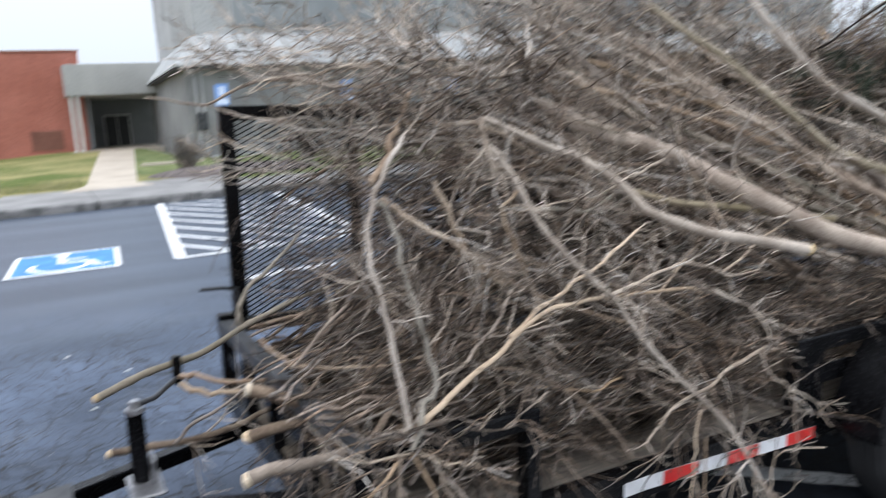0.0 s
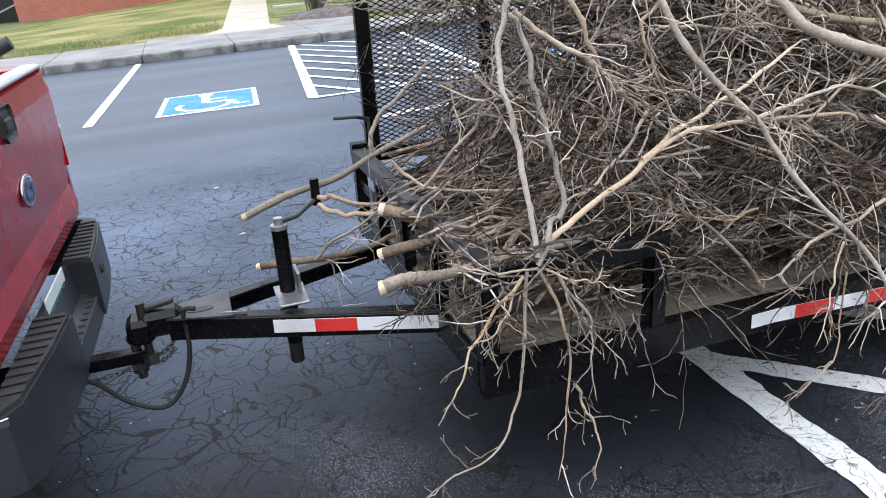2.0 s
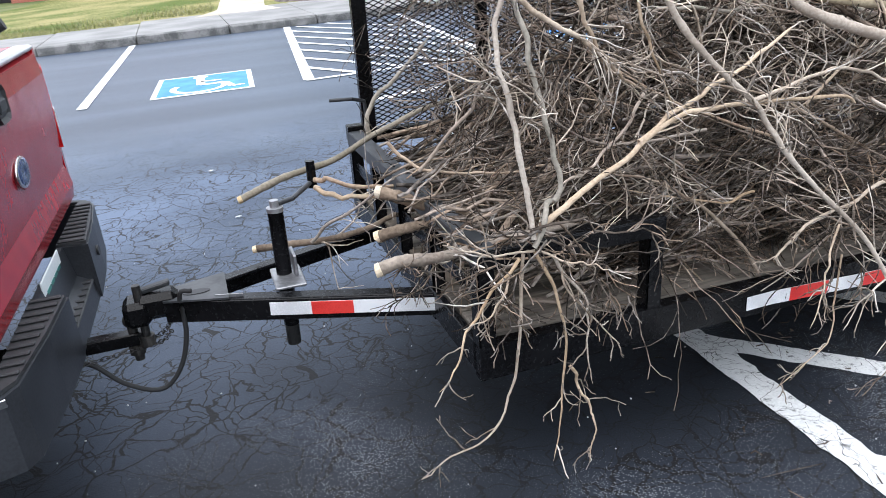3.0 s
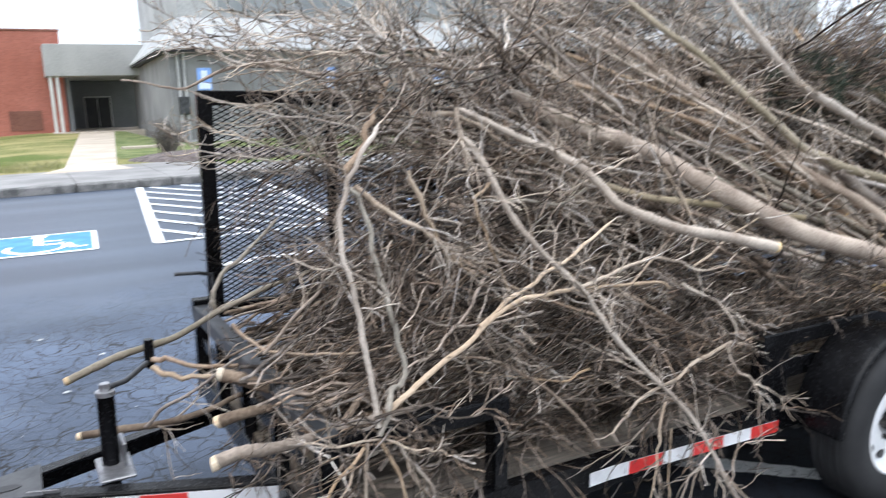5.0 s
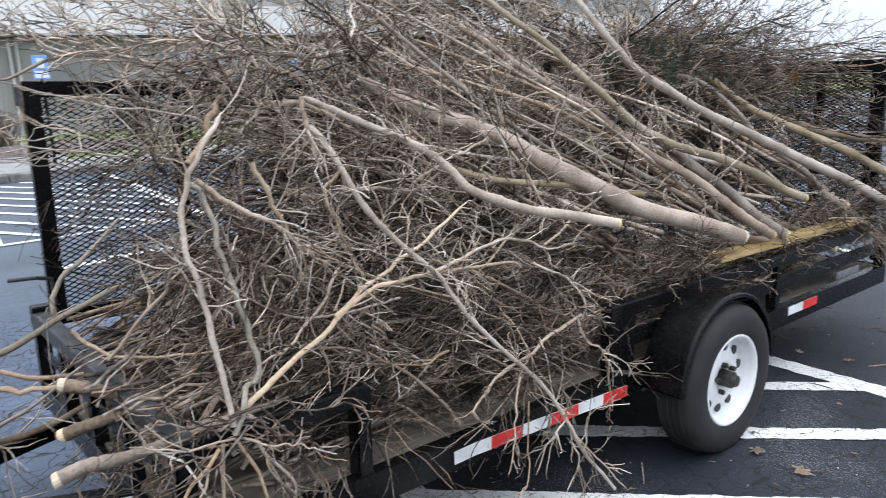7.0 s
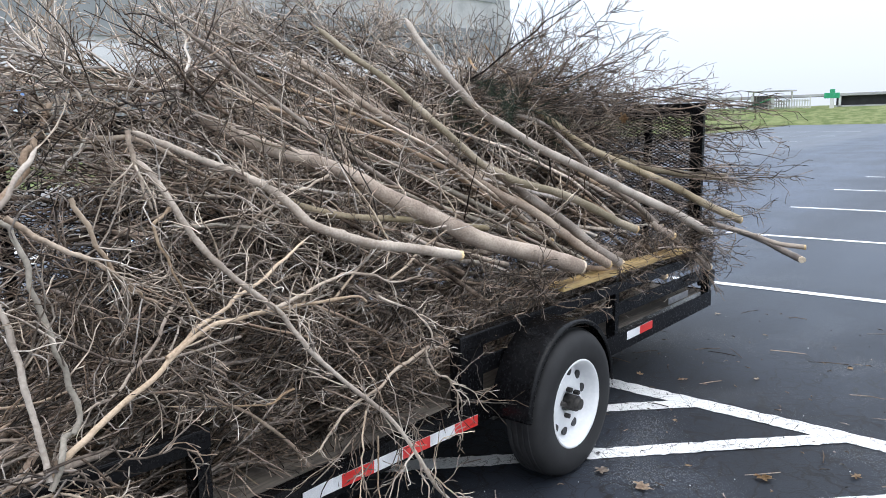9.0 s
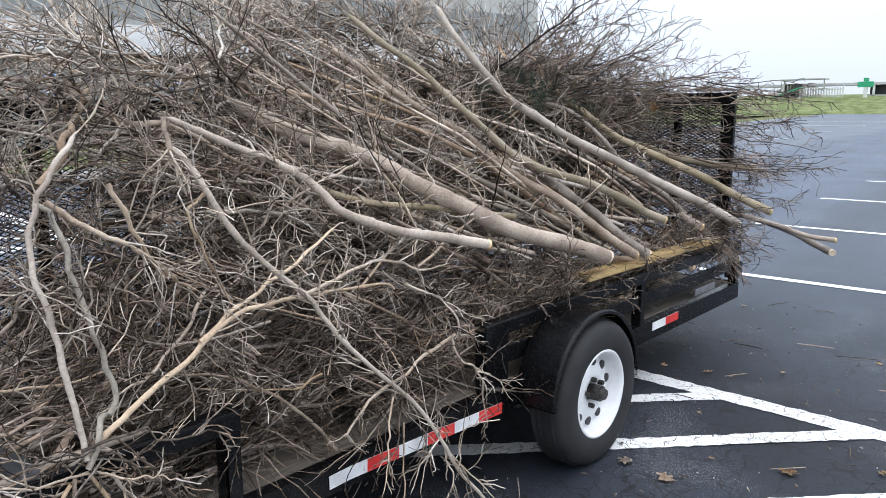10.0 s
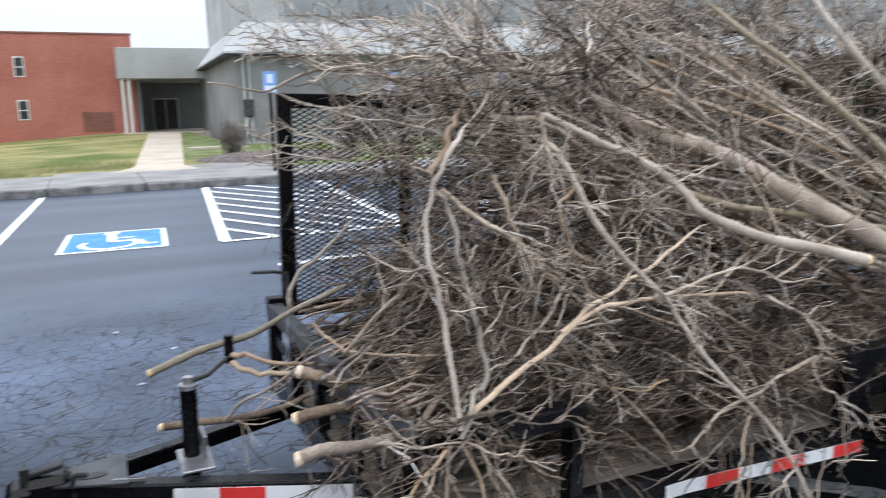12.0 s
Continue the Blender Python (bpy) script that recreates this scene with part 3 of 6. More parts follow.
for x in (6.0, 8.9, 11.8, 14.7, 17.6, 20.5, 23.4, 26.3, 29.2, 32.1, 35.0, 37.9, 40.8):
    marking("road_line", "thin white painted bay line", (x - 0.03, 1.5), (x + 0.03, -4.2), 0.10, PAINT, 0.005)
for x in (16.0, 19.0, 22.0, 28.0, 34.0, 40.0, 46.0):
    marking("road_line", "thin white painted bay line", (x, 7.0), (x + 0.3, 12.0), 0.10, PAINT)
marking("road_line", "white painted bay line", (-2.17, 7.93), (-1.82, 14.70), 0.12, PAINT)
marking("road_line", "white painted bay line", (-5.0, 7.8), (-4.7, 14.75), 0.12, PAINT)
marking("road_line", "white painted bay line", (-7.8, 7.8), (-7.5, 14.75), 0.12, PAINT)
marking("road_line", "white painted aisle border", (0.50, 7.82), (1.24, 14.75), 0.14, PAINT)
marking("road_line", "white painted aisle border", (2.95, 7.72), (3.65, 14.7), 0.14, PAINT)
marking("road_line", "white painted aisle border", (0.46, 7.78), (2.95, 7.74), 0.10, PAINT, 0.0105)
for k in range(8):
    y = 8.95 + 1.02 * k
    x = 0.46 + (y - 7.72) * 0.1
    end = min((y - 7.78) / 2.0, 2.2)
    ys = max(0, y - 14.6) / 2.0
    if end > ys:
        marking("hatch_line", "white painted hatch line of the access aisle", (x + ys, y - 2 * ys), (x + end, y - 2 * end), 0.10, PAINT, 0.0105)
marking("hatch_line", "white painted hatch line of the access aisle", (-0.7 + 3.4, 8.2), (3.0, 7.8), 0.10, PAINT, 0.0105)
for a, b in (((0.75, 6.0), (1.15, 6.02)), ((1.2, 6.1), (1.85, 6.05)), ((1.05, 4.1), (1.45, 4.05))):
    marking("road_line", "broken white painted line", a, b, 0.16, PAINT)
# island of hatch lines under the trailer
marking("road_line", "worn cracked white line on asphalt", (0.76, 0.74), (0.70, -3.2), 0.118, OLDPAINT, 0.004)
marking("road_line", "worn cracked white line on asphalt", (3.09, 0.85), (2.98, -3.6), 0.13, OLDPAINT, 0.004)
for c in (0.36, 1.19, 2.04, 2.80, -0.5, -1.3):
    x0, x1 = 0.74, 3.04
    if c > 2.1:
        x0 = c - 0.85
    marking("hatch_line", "worn white diagonal line on asphalt", (x0, c - x0), (x1, c - x1 - 0.1), 0.105, OLDPAINT, 0.0055)


def access_symbol(cx, cy):
    """Blue square with the white wheelchair sign, its border a separate part."""
    m = pose(cx, cy, 0, 0, 0, -4)
    thing = empty("access_marking", m, "blue painted square with white wheelchair symbol", "road marking", "access markings")
    part("border", prism([(-0.62, -0.765), (0.62, -0.765), (0.62, 0.765), (-0.62, 0.765)], "z", 0.004, 0.008), PAINT, thing, "white painted border")
    part("square", prism([(-0.555, -0.69), (0.555, -0.69), (0.555, 0.69), (-0.555, 0.69)], "z", 0.006, 0.011), BLUE, thing)
    bm = bmesh.new()
    z = 0.014
    prev = None
    for i in range(25):
        a = radians(150 + 250 * i / 24)
        p = [(-0.06 + r * math.cos(a), -0.28 + r * 1.15 * math.sin(a)) for r in (0.28, 0.36)]
        v = [bm.verts.new((*q, z)) for q in p]
        if prev:
            bm.faces.new((prev[0], prev[1], v[1], v[0]))
        prev = v
    for a, b, w in (((-0.06, 0.42), (-0.04, -0.12), 0.11), ((-0.04, -0.12), (0.26, -0.14), 0.10), ((0.26, -0.10), (0.36, -0.50), 0.09),
                    ((0.34, -0.50), (0.50, -0.45), 0.08), ((-0.05, 0.14), (0.22, 0.12), 0.08)):
        strip(bm, a, b, w, z + 0.001)
    head = [bm.verts.new((-0.06 + 0.10 * math.cos(a), 0.54 + 0.11 * math.sin(a), z)) for a in [i * math.pi / 8 for i in range(16)]]
    bm.faces.new(head)
    bmesh.ops.recalc_face_normals(bm, faces=bm.faces)
    part("symbol", bm, PAINT, thing, "white painted wheelchair symbol")
    return thing


access_symbol(-0.736, 8.641)
access_symbol(4.95, 8.62)


# ---- buildings ----
def window(parent, x, z, w, h, y):
    win = part("window", box(x - 0.05, x + w + 0.05, y - 0.03, y + 0.04, z - 0.05, z + h + 0.05, 0.01), TRIM, parent, "cream framed sash window")
    part("pane", box(x + 0.02, x + w - 0.02, y - 0.038, y - 0.02, z + h * 0.52, z + h - 0.02), GLASS, win)
    part("pane", box(x + 0.02, x + w - 0.02, y - 0.038, y - 0.02, z + 0.02, z + h * 0.46), GLASS, win)


brick = empty("brick_building", pose(-4.08, 45, 0), "plain red brick building with small sash windows", "building")
part("wall", box(-4.8, 6.0, 0.0, 14, -1.5, 5.80), BRICK, brick)
part("coping", box(-4.85, 6.05, -0.05, 14.05, 5.80, 5.91, 0.02), BROWNBRICK, brick, "thin dark brick coping")
window(brick, 0.12, 3.58, 0.42, 0.98, 0.0)
window(brick, 0.10, 1.30, 0.42, 0.98, 0.0)
louver = part("vent_panel", box(3.15, 4.72, -0.03, 0.05, 0.55, 1.62), BROWNBRICK, brick, "slatted brown vent panel")
for k in range(6):
    part("slat", box(3.17, 4.70, -0.06, -0.032, 0.6 + 0.17 * k, 0.68 + 0.17 * k), BROWNBRICK, louver)

wing = empty("brick_wing", pose(-20, 47, 0), "low brown brick wing with a white flat roof", "building")
part("wall", box(-14, 11.1, 0, 8, -1.5, 1.7), BROWNBRICK, wing)
part("roof", box(-14.2, 11.1, -0.5, 8.2, 1.7, 1.95, 0.03), PRECAST, wing, "white flat roof edge")
part("upper_wall", box(-14, 9.6, 6, 14, 1.95, 3.4), TRIM, wing, "white painted upper storey")
# flat near-black slab paints the carport's shade; the wall has no opening
part("recess_shade", box(8.6, 10.9, -0.03, 0.05, -0.6, 1.4), DARK, wing, "near-black panel painting the shade of a carport opening")
for x in (8.6, 9.7, 10.8):
    part("post", box(x, x + 0.12, -0.2, -0.06, -1, 1.7), BROWNBRICK, wing)
part("handrail", bar((8.3, -0.4, -0.1), (11.2, -0.4, 1.0), 0.08, 0.08), PRECAST, wing, "sloping white handrail")

porch = empty("entrance_porch", pose(1.0, 43, -0.2), "grey entrance porch with deep flat canopy and dark doors", "porch")
part("fascia", box(0, 5.6, 0, 8.4, 3.56, 5.2, 0.02), CANOPY, porch)
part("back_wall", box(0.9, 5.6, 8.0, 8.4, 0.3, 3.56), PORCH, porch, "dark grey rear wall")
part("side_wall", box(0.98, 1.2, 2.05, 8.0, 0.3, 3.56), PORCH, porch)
for x in (0.1, 0.42):
    part("column", box(x, x + 0.16, 0.15, 0.31, 0.3, 3.56, 0.01), TRIM, porch, "slim pale column")
part("floor", box(0.0, 5.6, -0.3, 8.0, 0.2, 0.62, 0.02), WALK, porch, "pale concrete porch floor")
door = part("door", box(2.25, 3.82, 7.9, 7.99, 0.62, 2.6, 0.01), TRIM, porch, "pale door frame")
for x in (2.32, 3.06):
    part("door_leaf", box(x, x + 0.69, 7.86, 7.9, 0.64, 2.52), DARK, door, "dark glazed door leaf")

grey = empty("grey_building", pose(4.55, 30, -0.2, 0, 0, -3), "large grey building with flared precast concrete skirt", "building")
part("lower_wall", box(0.3, 40, 0.3, 17, -0.4, 3.95), GREYWALL, grey, "flat grey painted ground floor wall")
part("plinth", box(0.25, 40, 0.22, 0.3, -0.4, 0.45), PRECAST, grey, "pale concrete plinth")
# the skirt's shadow line, painted as a near-black strip
part("soffit", box(-0.1, 40.2, -0.2, 17.2, 3.95, 4.02), DARK, grey, "soffit edge blackened for the shadow line under the skirt")
bm = bmesh.new()
sk = [[bm.verts.new(v) for v in ((-0.15 + d, -0.25 + d, z), (40.2 - d, -0.25 + d, z), (40.2 - d, 17.2 - d, z), (-0.15 + d, 17.2 - d, z))] for z, d in ((4.02, 0.0), (4.10, 0.0), (5.35, 1.0))]
for a, b in zip(sk, sk[1:]):
    for i in range(4):
        j = (i + 1) % 4
        bm.faces.new((a[i], a[j], b[j], b[i]))
part("skirt", bm, PRECAST, grey, "light flared precast concrete skirt")
part("upper_wall", box(0.9, 39.2, 0.8, 16, 5.2, 13), PRECASTUP, grey, "weathered grey precast upper storeys")
for k, z in enumerate((5.65, 9.2)):
    band = part("ribbon_window", box(2.4, 38, 0.74, 0.82, z, z + 1.7), SILVERGLASS, grey, "long grey ribbon window")
    for i in range(12):
        part("mullion", box(2.4 + 3.2 * i, 2.5 + 3.2 * i, 0.68, 0.738, z, z + 1.7), PRECASTUP, band)
for x in (0.62, 0.86):
    part("downpipe", rod((x, 0.2, 0.2), (x, 0.2, 3.95), 0.06), PRECASTUP, grey, "grey downpipe")
part("meter_box", box(0.55, 0.95, 0.05, 0.28, 1.5, 2.2, 0.02), GREYSTEEL, grey, "grey meter box")
for x in (9.0, 17.0, 25.0, 33.0):
    w = part("window", box(x, x + 3.0, 0.24, 0.32, 1.0, 3.0), PRECASTUP, grey)
    for i in range(3):
        part("pane", box(x + 0.06 + i, x + 0.94 + i, 0.22, 0.236, 1.06, 2.94), SILVERGLASS, w)


def shrub(cx, cy, h, spread, n, seed, label):
    rng = random.Random(seed)
    tubes = []
    for i in range(n):
        a, lean = rng.uniform(0, 6.28), rng.uniform(0.05, spread)
        p = np.array([cx + rng.gauss(0, 0.12), cy + rng.gauss(0, 0.12), 0.05])
        tip = p + np.array([math.cos(a) * lean, math.sin(a) * lean, h * rng.uniform(0.6, 1.0)])
        mid = (p + tip) / 2 + np.array([rng.gauss(0, 0.05), rng.gauss(0, 0.05), 0.1])
        axis = spline([p, mid, tip], 6)
        tubes.append((axis, np.linspace(0.014, 0.004, 6)))
        for j in range(5):
            q = axis[rng.randint(2, 5)]
            t = q + np.array([rng.gauss(0, 0.16), rng.gauss(0, 0.16), rng.uniform(0.05, 0.25)])
            tubes.append((np.array([q, (q + t) / 2 + np.array([rng.gauss(0, 0.02)] * 3), t]), np.array([0.008, 0.006, 0.003])))
    return tagged(new("shrub", tubes_mesh("shrub", tubes, BUSHTWIG)), label, "shrub")


shrub(3.2, 22.4, 1.15, 0.62, 90, 3, "bare twiggy shrub in a mulch bed")
shrub(7.6, 24.0, 1.7, 0.6, 90, 5, "bare upright shrub by the grey wall")


def access_sign(x, group):
    thing = empty("access_sign", pose(x, 16.0, 0.0), "small blue and white parking sign on black post", "sign", group)
    part("post", box(-0.03, 0.03, -0.03, 0.03, 0.1, 2.42, 0.006), BLACK, thing)
    plate = part("plate", box(-0.16, 0.16, -0.045, -0.033, 1.97, 2.46, 0.004), SIGNBLUE, thing)
    part("panel", box(-0.13, 0.13, -0.050, -0.046, 2.0, 2.14), SIGNWHITE, plate, "white lower panel with a bar of text")
    part("symbol", box(-0.07, 0.07, -0.050, -0.046, 2.2, 2.40), SIGNWHITE, plate, "pale symbol")
    return thing


for x in (3.03, 6.07, 9.1):
    access_sign(x, "parking signs")


# ---- far side of the car park ----
bm = bmesh.new()
prof = [(61.9, 0.0), (62.3, 0.14), (66.0, 0.7), (70.0, 1.25), (110.0, 1.3)]
for i, (x, z) in enumerate(prof):
    for y in (-60, 60):
        bm.verts.new((x, y, z))
bm.verts.ensure_lookup_table()
for i in range(len(prof) - 1):
    bm.faces.new((bm.verts[2 * i], bm.verts[2 * i + 2], bm.verts[2 * i + 3], bm.verts[2 * i + 1]))
bmesh.ops.recalc_face_normals(bm, faces=bm.faces)
tagged(part("ground_bank", bm, GREENGRASS), kind="structure", label="green grass bank at the lot's far edge")
shed = empty("long_shed", pose(74, 4, 1.25), "long low open shed with pale posts, its shaded interior a near-black block", "building")
# solid near-black block gives the interior its shade by colour
part("back", box(0.5, 4, -40, 10.5, 0, 0.95), DARK, shed)
part("roof", box(-0.2, 4.3, -40, 22, 0.95, 1.2, 0.02), PRECASTUP, shed, "thin grey flat roof")
part("sill", box(-0.1, 0.4, -40, 10.5, 0, 0.12), PRECASTUP, shed)
for y in range(-38, 11, 4):
    part("post", box(-0.1, 0.1, y, y + 0.18, 0, 0.95), TRIM, shed)
fence = empty("white_fence", pose(72, 16.0, 1.0), "white slatted fence and gate by a playground", "fence")
for k in range(26):
    part("slat", box(-0.03, 0.03, k * 0.22, k * 0.22 + 0.11, 0, 1.05 if k % 13 else 1.3), TRIM, fence)
for z in (0.2, 0.85):
    part("rail", box(0.03, 0.07, 0, 5.7, z, z + 0.08), TRIM, fence)
pav = empty("pavilion", pose(71, 17.2, 0.9), "small pale open pavilion with flat roof", "pavilion")
part("roof", box(-1.0, 1.0, 0, 3.6, 1.85, 1.97, 0.02), PRECASTUP, pav)
for y in (0.1, 3.4):
    part("post", box(-0.06, 0.06, y, y + 0.1, 0, 1.85), TRIM, pav)
for k in range(7):
    part("slat", box(-0.2, -0.12, 1.6 + 0.26 * k, 2.06 + 0.26 * k, 0, 1.55), TRIM, pav)
gs = empty("lot_sign", pose(69.5, 13.75, 1.15), "green sign on a stout white post", "sign")
part("post", box(-0.12, 0.12, -0.14, 0.14, 0, 1.45, 0.02), TRIM, gs)
part("board", box(-0.14, 0.14, -0.55, 0.6, 0.85, 1.3, 0.02), SIGNGREEN, gs)
part("cap", box(-0.14, 0.14, -0.18, 0.18, 1.31, 1.6, 0.02), SIGNGREEN, gs)
slide = empty("playground_slide", pose(69, 18.6, 1.0), "small green playground slide", "slide")
part("chute", bar((0, 0, 1.1), (0, 2.3, 0.3), 0.5, 0.1, 0.02), SIGNGREEN, slide)
part("leg", rod((0, 0.1, 0), (0, 0.1, 1.1), 0.05), TRIM, slide)


# ---- utility trailer ----
TRAILER = pose(0, 0, 0, 0, 1.55, 0)
trailer = empty("utility_trailer", TRAILER, "black steel utility trailer loaded with cut brush", "trailer")
W = 1.56
X0, X1 = -0.33, 4.19
DZ = 0.485

# frame: lower channels with lips
def channel(y, s):
    """A C-section side member, its open side towards the middle."""
    out = [(y, 0.376), (y, 0.4825), (y + s * 0.045, 0.4825), (y + s * 0.045, 0.4745), (y + s * 0.008, 0.4745), (y + s * 0.008, 0.384), (y + s * 0.045, 0.384), (y + s * 0.045, 0.376)]
    part("side_channel", prism(out, "x", X0, X1), BLACK, trailer)


channel(0.0, 1)
channel(W, -1)
part("front_channel", bar((X0 + 0.012, 0.03, 0.434), (X0 + 0.012, W - 0.03, 0.434), 0.024, 0.095, 0.003), BLACK, trailer)
part("rear_channel", bar((X1 - 0.012, 0.03, 0.425), (X1 - 0.012, W - 0.03, 0.425), 0.024, 0.13, 0.003), BLACK, trailer)
for k in range(7):
    x = 0.2 + 0.6 * k
    part("cross_member", bar((x, 0.05, 0.41), (x, W - 0.05, 0.41), 0.05, 0.07, 0.003), BLACK, trailer)
for k in range(8):
    y = 0.05 + 0.184 * k
    part("deck_board", box(X0 + 0.03, X1 - 0.03, y, y + 0.178, DZ - 0.038, DZ + 0.002 * (k % 3), 0.004), DECKWOOD, trailer)


def angle_post(x, y, z0, z1, w=0.052):
    part("post", add_box(box(x, x + w, y, y + 0.008, z0, z1, 0.002), x, x + 0.008, y, y + w, z0, z1, 0.002), BLACK, trailer)


for x in (X0, 0.205, 1.40, 2.75, X1 - 0.055):
    angle_post(x, 0.004, 0.39, 0.745)
    angle_post(x, W - 0.058, 0.37, 0.745)


def angle_rail(name, a, b, material, label=""):
    """An L-section rail: a flat top and an upright leg."""
    bm = bar(a, b, 0.058, 0.008, 0.002)
    d = Vector((0, 0, -0.028))
    side = Vector((0, 0, 1)).cross((Vector(b) - Vector(a)).normalized()) * 0.027
    add_bar(bm, Vector(a) - side + d, Vector(b) - side + d, 0.007, 0.056, 0.002)
    return part(name, bm, material, trailer, label)


RZ = 0.768
angle_rail("top_rail", (X0, 0.03, RZ), (0.258, 0.03, RZ), BLACK)
angle_rail("top_rail", (1.40, 0.03, RZ), (X1, 0.03, RZ), BLACK)
angle_rail("top_rail", (X1, W - 0.03, RZ), (X0, W - 0.03, RZ), BLACK)
angle_rail("front_rail", (X0 + 0.03, W, RZ + 0.006), (X0 + 0.03, 0.0, RZ + 0.006), GREYSTEEL, "scuffed grey front rail")
part("mid_rail", bar((X0 + 0.02, 0.05, 0.62), (X0 + 0.02, W - 0.05, 0.62), 0.006, 0.05, 0.002), BLACK, trailer)
for y in (0.42, 0.78, 1.14):
    angle_post(X0 + 0.004, y, 0.37, 0.745, 0.045)
part("mid_rail", bar((1.42, 0.015, 0.615), (X1 - 0.05, 0.015, 0.615), 0.008, 0.075, 0.002), BLACK, trailer)
part("side_plate", box(1.455, 1.56, 0.004, 0.012, 0.37, 0.745, 0.002), BLACK, trailer)

# drawbar
YC = W / 2
ZT = 0.445
part("drawbar_arm", add_bar(bar((-1.17, YC - 0.03, ZT - 0.012), (X0 + 0.03, 0.40, ZT - 0.012), 0.008, 0.076, 0.002), (-1.17, YC - 0.0, ZT + 0.025), (X0 + 0.03, 0.43, ZT + 0.025), 0.05, 0.008, 0.002), BLACK, trailer)
part("drawbar_arm", add_bar(bar((-1.17, YC + 0.03, ZT - 0.012), (X0 + 0.03, W - 0.40, ZT - 0.012), 0.008, 0.076, 0.002), (-1.17, YC + 0.0, ZT + 0.025), (X0 + 0.03, W - 0.43, ZT + 0.025), 0.05, 0.008, 0.002), BLACK, trailer)
plate = part("gusset_plate", prism([(-1.17, YC - 0.05), (-0.96, YC - 0.115), (-0.96, YC + 0.115), (-1.17, YC + 0.05)], "z", ZT + 0.030, ZT + 0.037), GREYSTEEL, trailer, "grey triangular steel top plate with oval hole")
# slot not cut: a near-black disc on the plate paints its shade
part("oval_hole_disc", prism([(-1.06 + 0.045 * math.cos(a), YC - 0.02 + 0.02 * math.sin(a)) for a in [i * math.pi / 8 for i in range(16)]], "z", ZT + 0.0375, ZT + 0.0395), DARK, plate, "dark oval disc painting the shade in the slot")
coupler = part("coupler", box(-1.26, -1.12, YC - 0.045, YC + 0.045, ZT - 0.03, ZT + 0.06, 0.02), BLACK, trailer, "black ball coupler head")
bm = box(-1.30, -1.215, YC - 0.055, YC + 0.055, ZT - 0.045, ZT + 0.045, 0.018)
part("socket", bm, BLACK, coupler)
part("pin", add_rod(rod((-1.245, YC - 0.02, ZT - 0.12), (-1.245, YC - 0.02, ZT + 0.10), 0.014, 12), (-1.245, YC - 0.02, ZT - 0.12), (-1.245, YC - 0.02, ZT - 0.085), 0.026, 12), GREASE, coupler)
part("latch", bar((-1.25, YC, ZT + 0.065), (-1.14, YC, ZT + 0.085), 0.03, 0.018, 0.004), GREYSTEEL, coupler, "steel coupler latch")
part("maker_plate", box(-0.955, -0.86, -0.003, 0.0, -0.03, 0.03, 0.001, pose(0, YC - 0.087, ZT + 0.01, 0, 0, -18.5) @ pose(0.0, -0.307, 0)), BARESTEEL, trailer, "worn silver data plate")

# jack
jack = part("jack", rod((-0.76, YC, ZT - 0.16), (-0.76, YC, 0.715), 0.027, 20), BLACK, trailer, "black drawbar jack post", smooth=False)
part("jack_plate", add_box(box(-0.805, -0.70, YC - 0.125, YC + 0.06, ZT + 0.030, ZT + 0.040, 0.003), -0.728, -0.716, YC - 0.05, YC + 0.05, ZT + 0.040, ZT + 0.115, 0.002), BARESTEEL, jack, "silver jack mounting plate")
part("jack_cap", add_rod(rod((-0.76, YC, 0.715), (-0.76, YC, 0.73), 0.029, 20), (-0.76, YC, 0.73), (-0.76, YC, 0.755), 0.016, 10), BARESTEEL, jack, "bare metal jack cap")
bm = rod((-0.76, YC, 0.738), (-0.69, YC + 0.05, 0.735), 0.009)
add_rod(bm, (-0.69, YC + 0.05, 0.735), (-0.60, YC + 0.19, 0.742), 0.009)
part("crank", bm, GREYSTEEL, jack)
part("crank_grip", rod((-0.595, YC + 0.19, 0.722), (-0.595, YC + 0.19, 0.822), 0.017), BLACK, jack, "black crank grip")
part("jack_foot", rod((-0.76, YC, ZT - 0.24), (-0.76, YC, ZT - 0.15), 0.025), GREASE, jack)

# reflective tape
def tape(a, b, pattern, h=0.047):
    a, b = Vector(a), Vector(b)
    d = (b - a) / len(pattern)
    out = Vector((0, 0, 1)).cross(d.normalized()) * -0.002
    base = part("reflective_tape", bar(a, b, 0.0016, h), TAPEWHITE, trailer, "red and white reflective tape")
    for i, ch in enumerate(pattern):
        if ch == "r":
            part("red_band", bar(a + d * i + out * 0.6, a + d * (i + 1) + out * 0.6, 0.0018, h * 0.98), TAPERED, base, "red reflective band")


tape((0.572, -0.004, 0.4235), (0.665, -0.004, 0.4262), "w")
tape((0.664, -0.004, 0.4262), (1.505, -0.004, 0.399), "wrrwwrrwwrr")
tape((2.89, -0.004, 0.448), (3.22, -0.004, 0.448), "wr")
arm = (Vector((X0 + 0.03, 0.40, 0)) - Vector((-1.17, YC - 0.03, 0))).normalized()
t0 = Vector((-1.17, YC - 0.037, ZT - 0.005)) + arm * 0.36
tape(t0 + Vector((-0.002, -0.004, 0)), t0 + arm * 0.56 + Vector((-0.002, -0.004, 0)), "wrww")

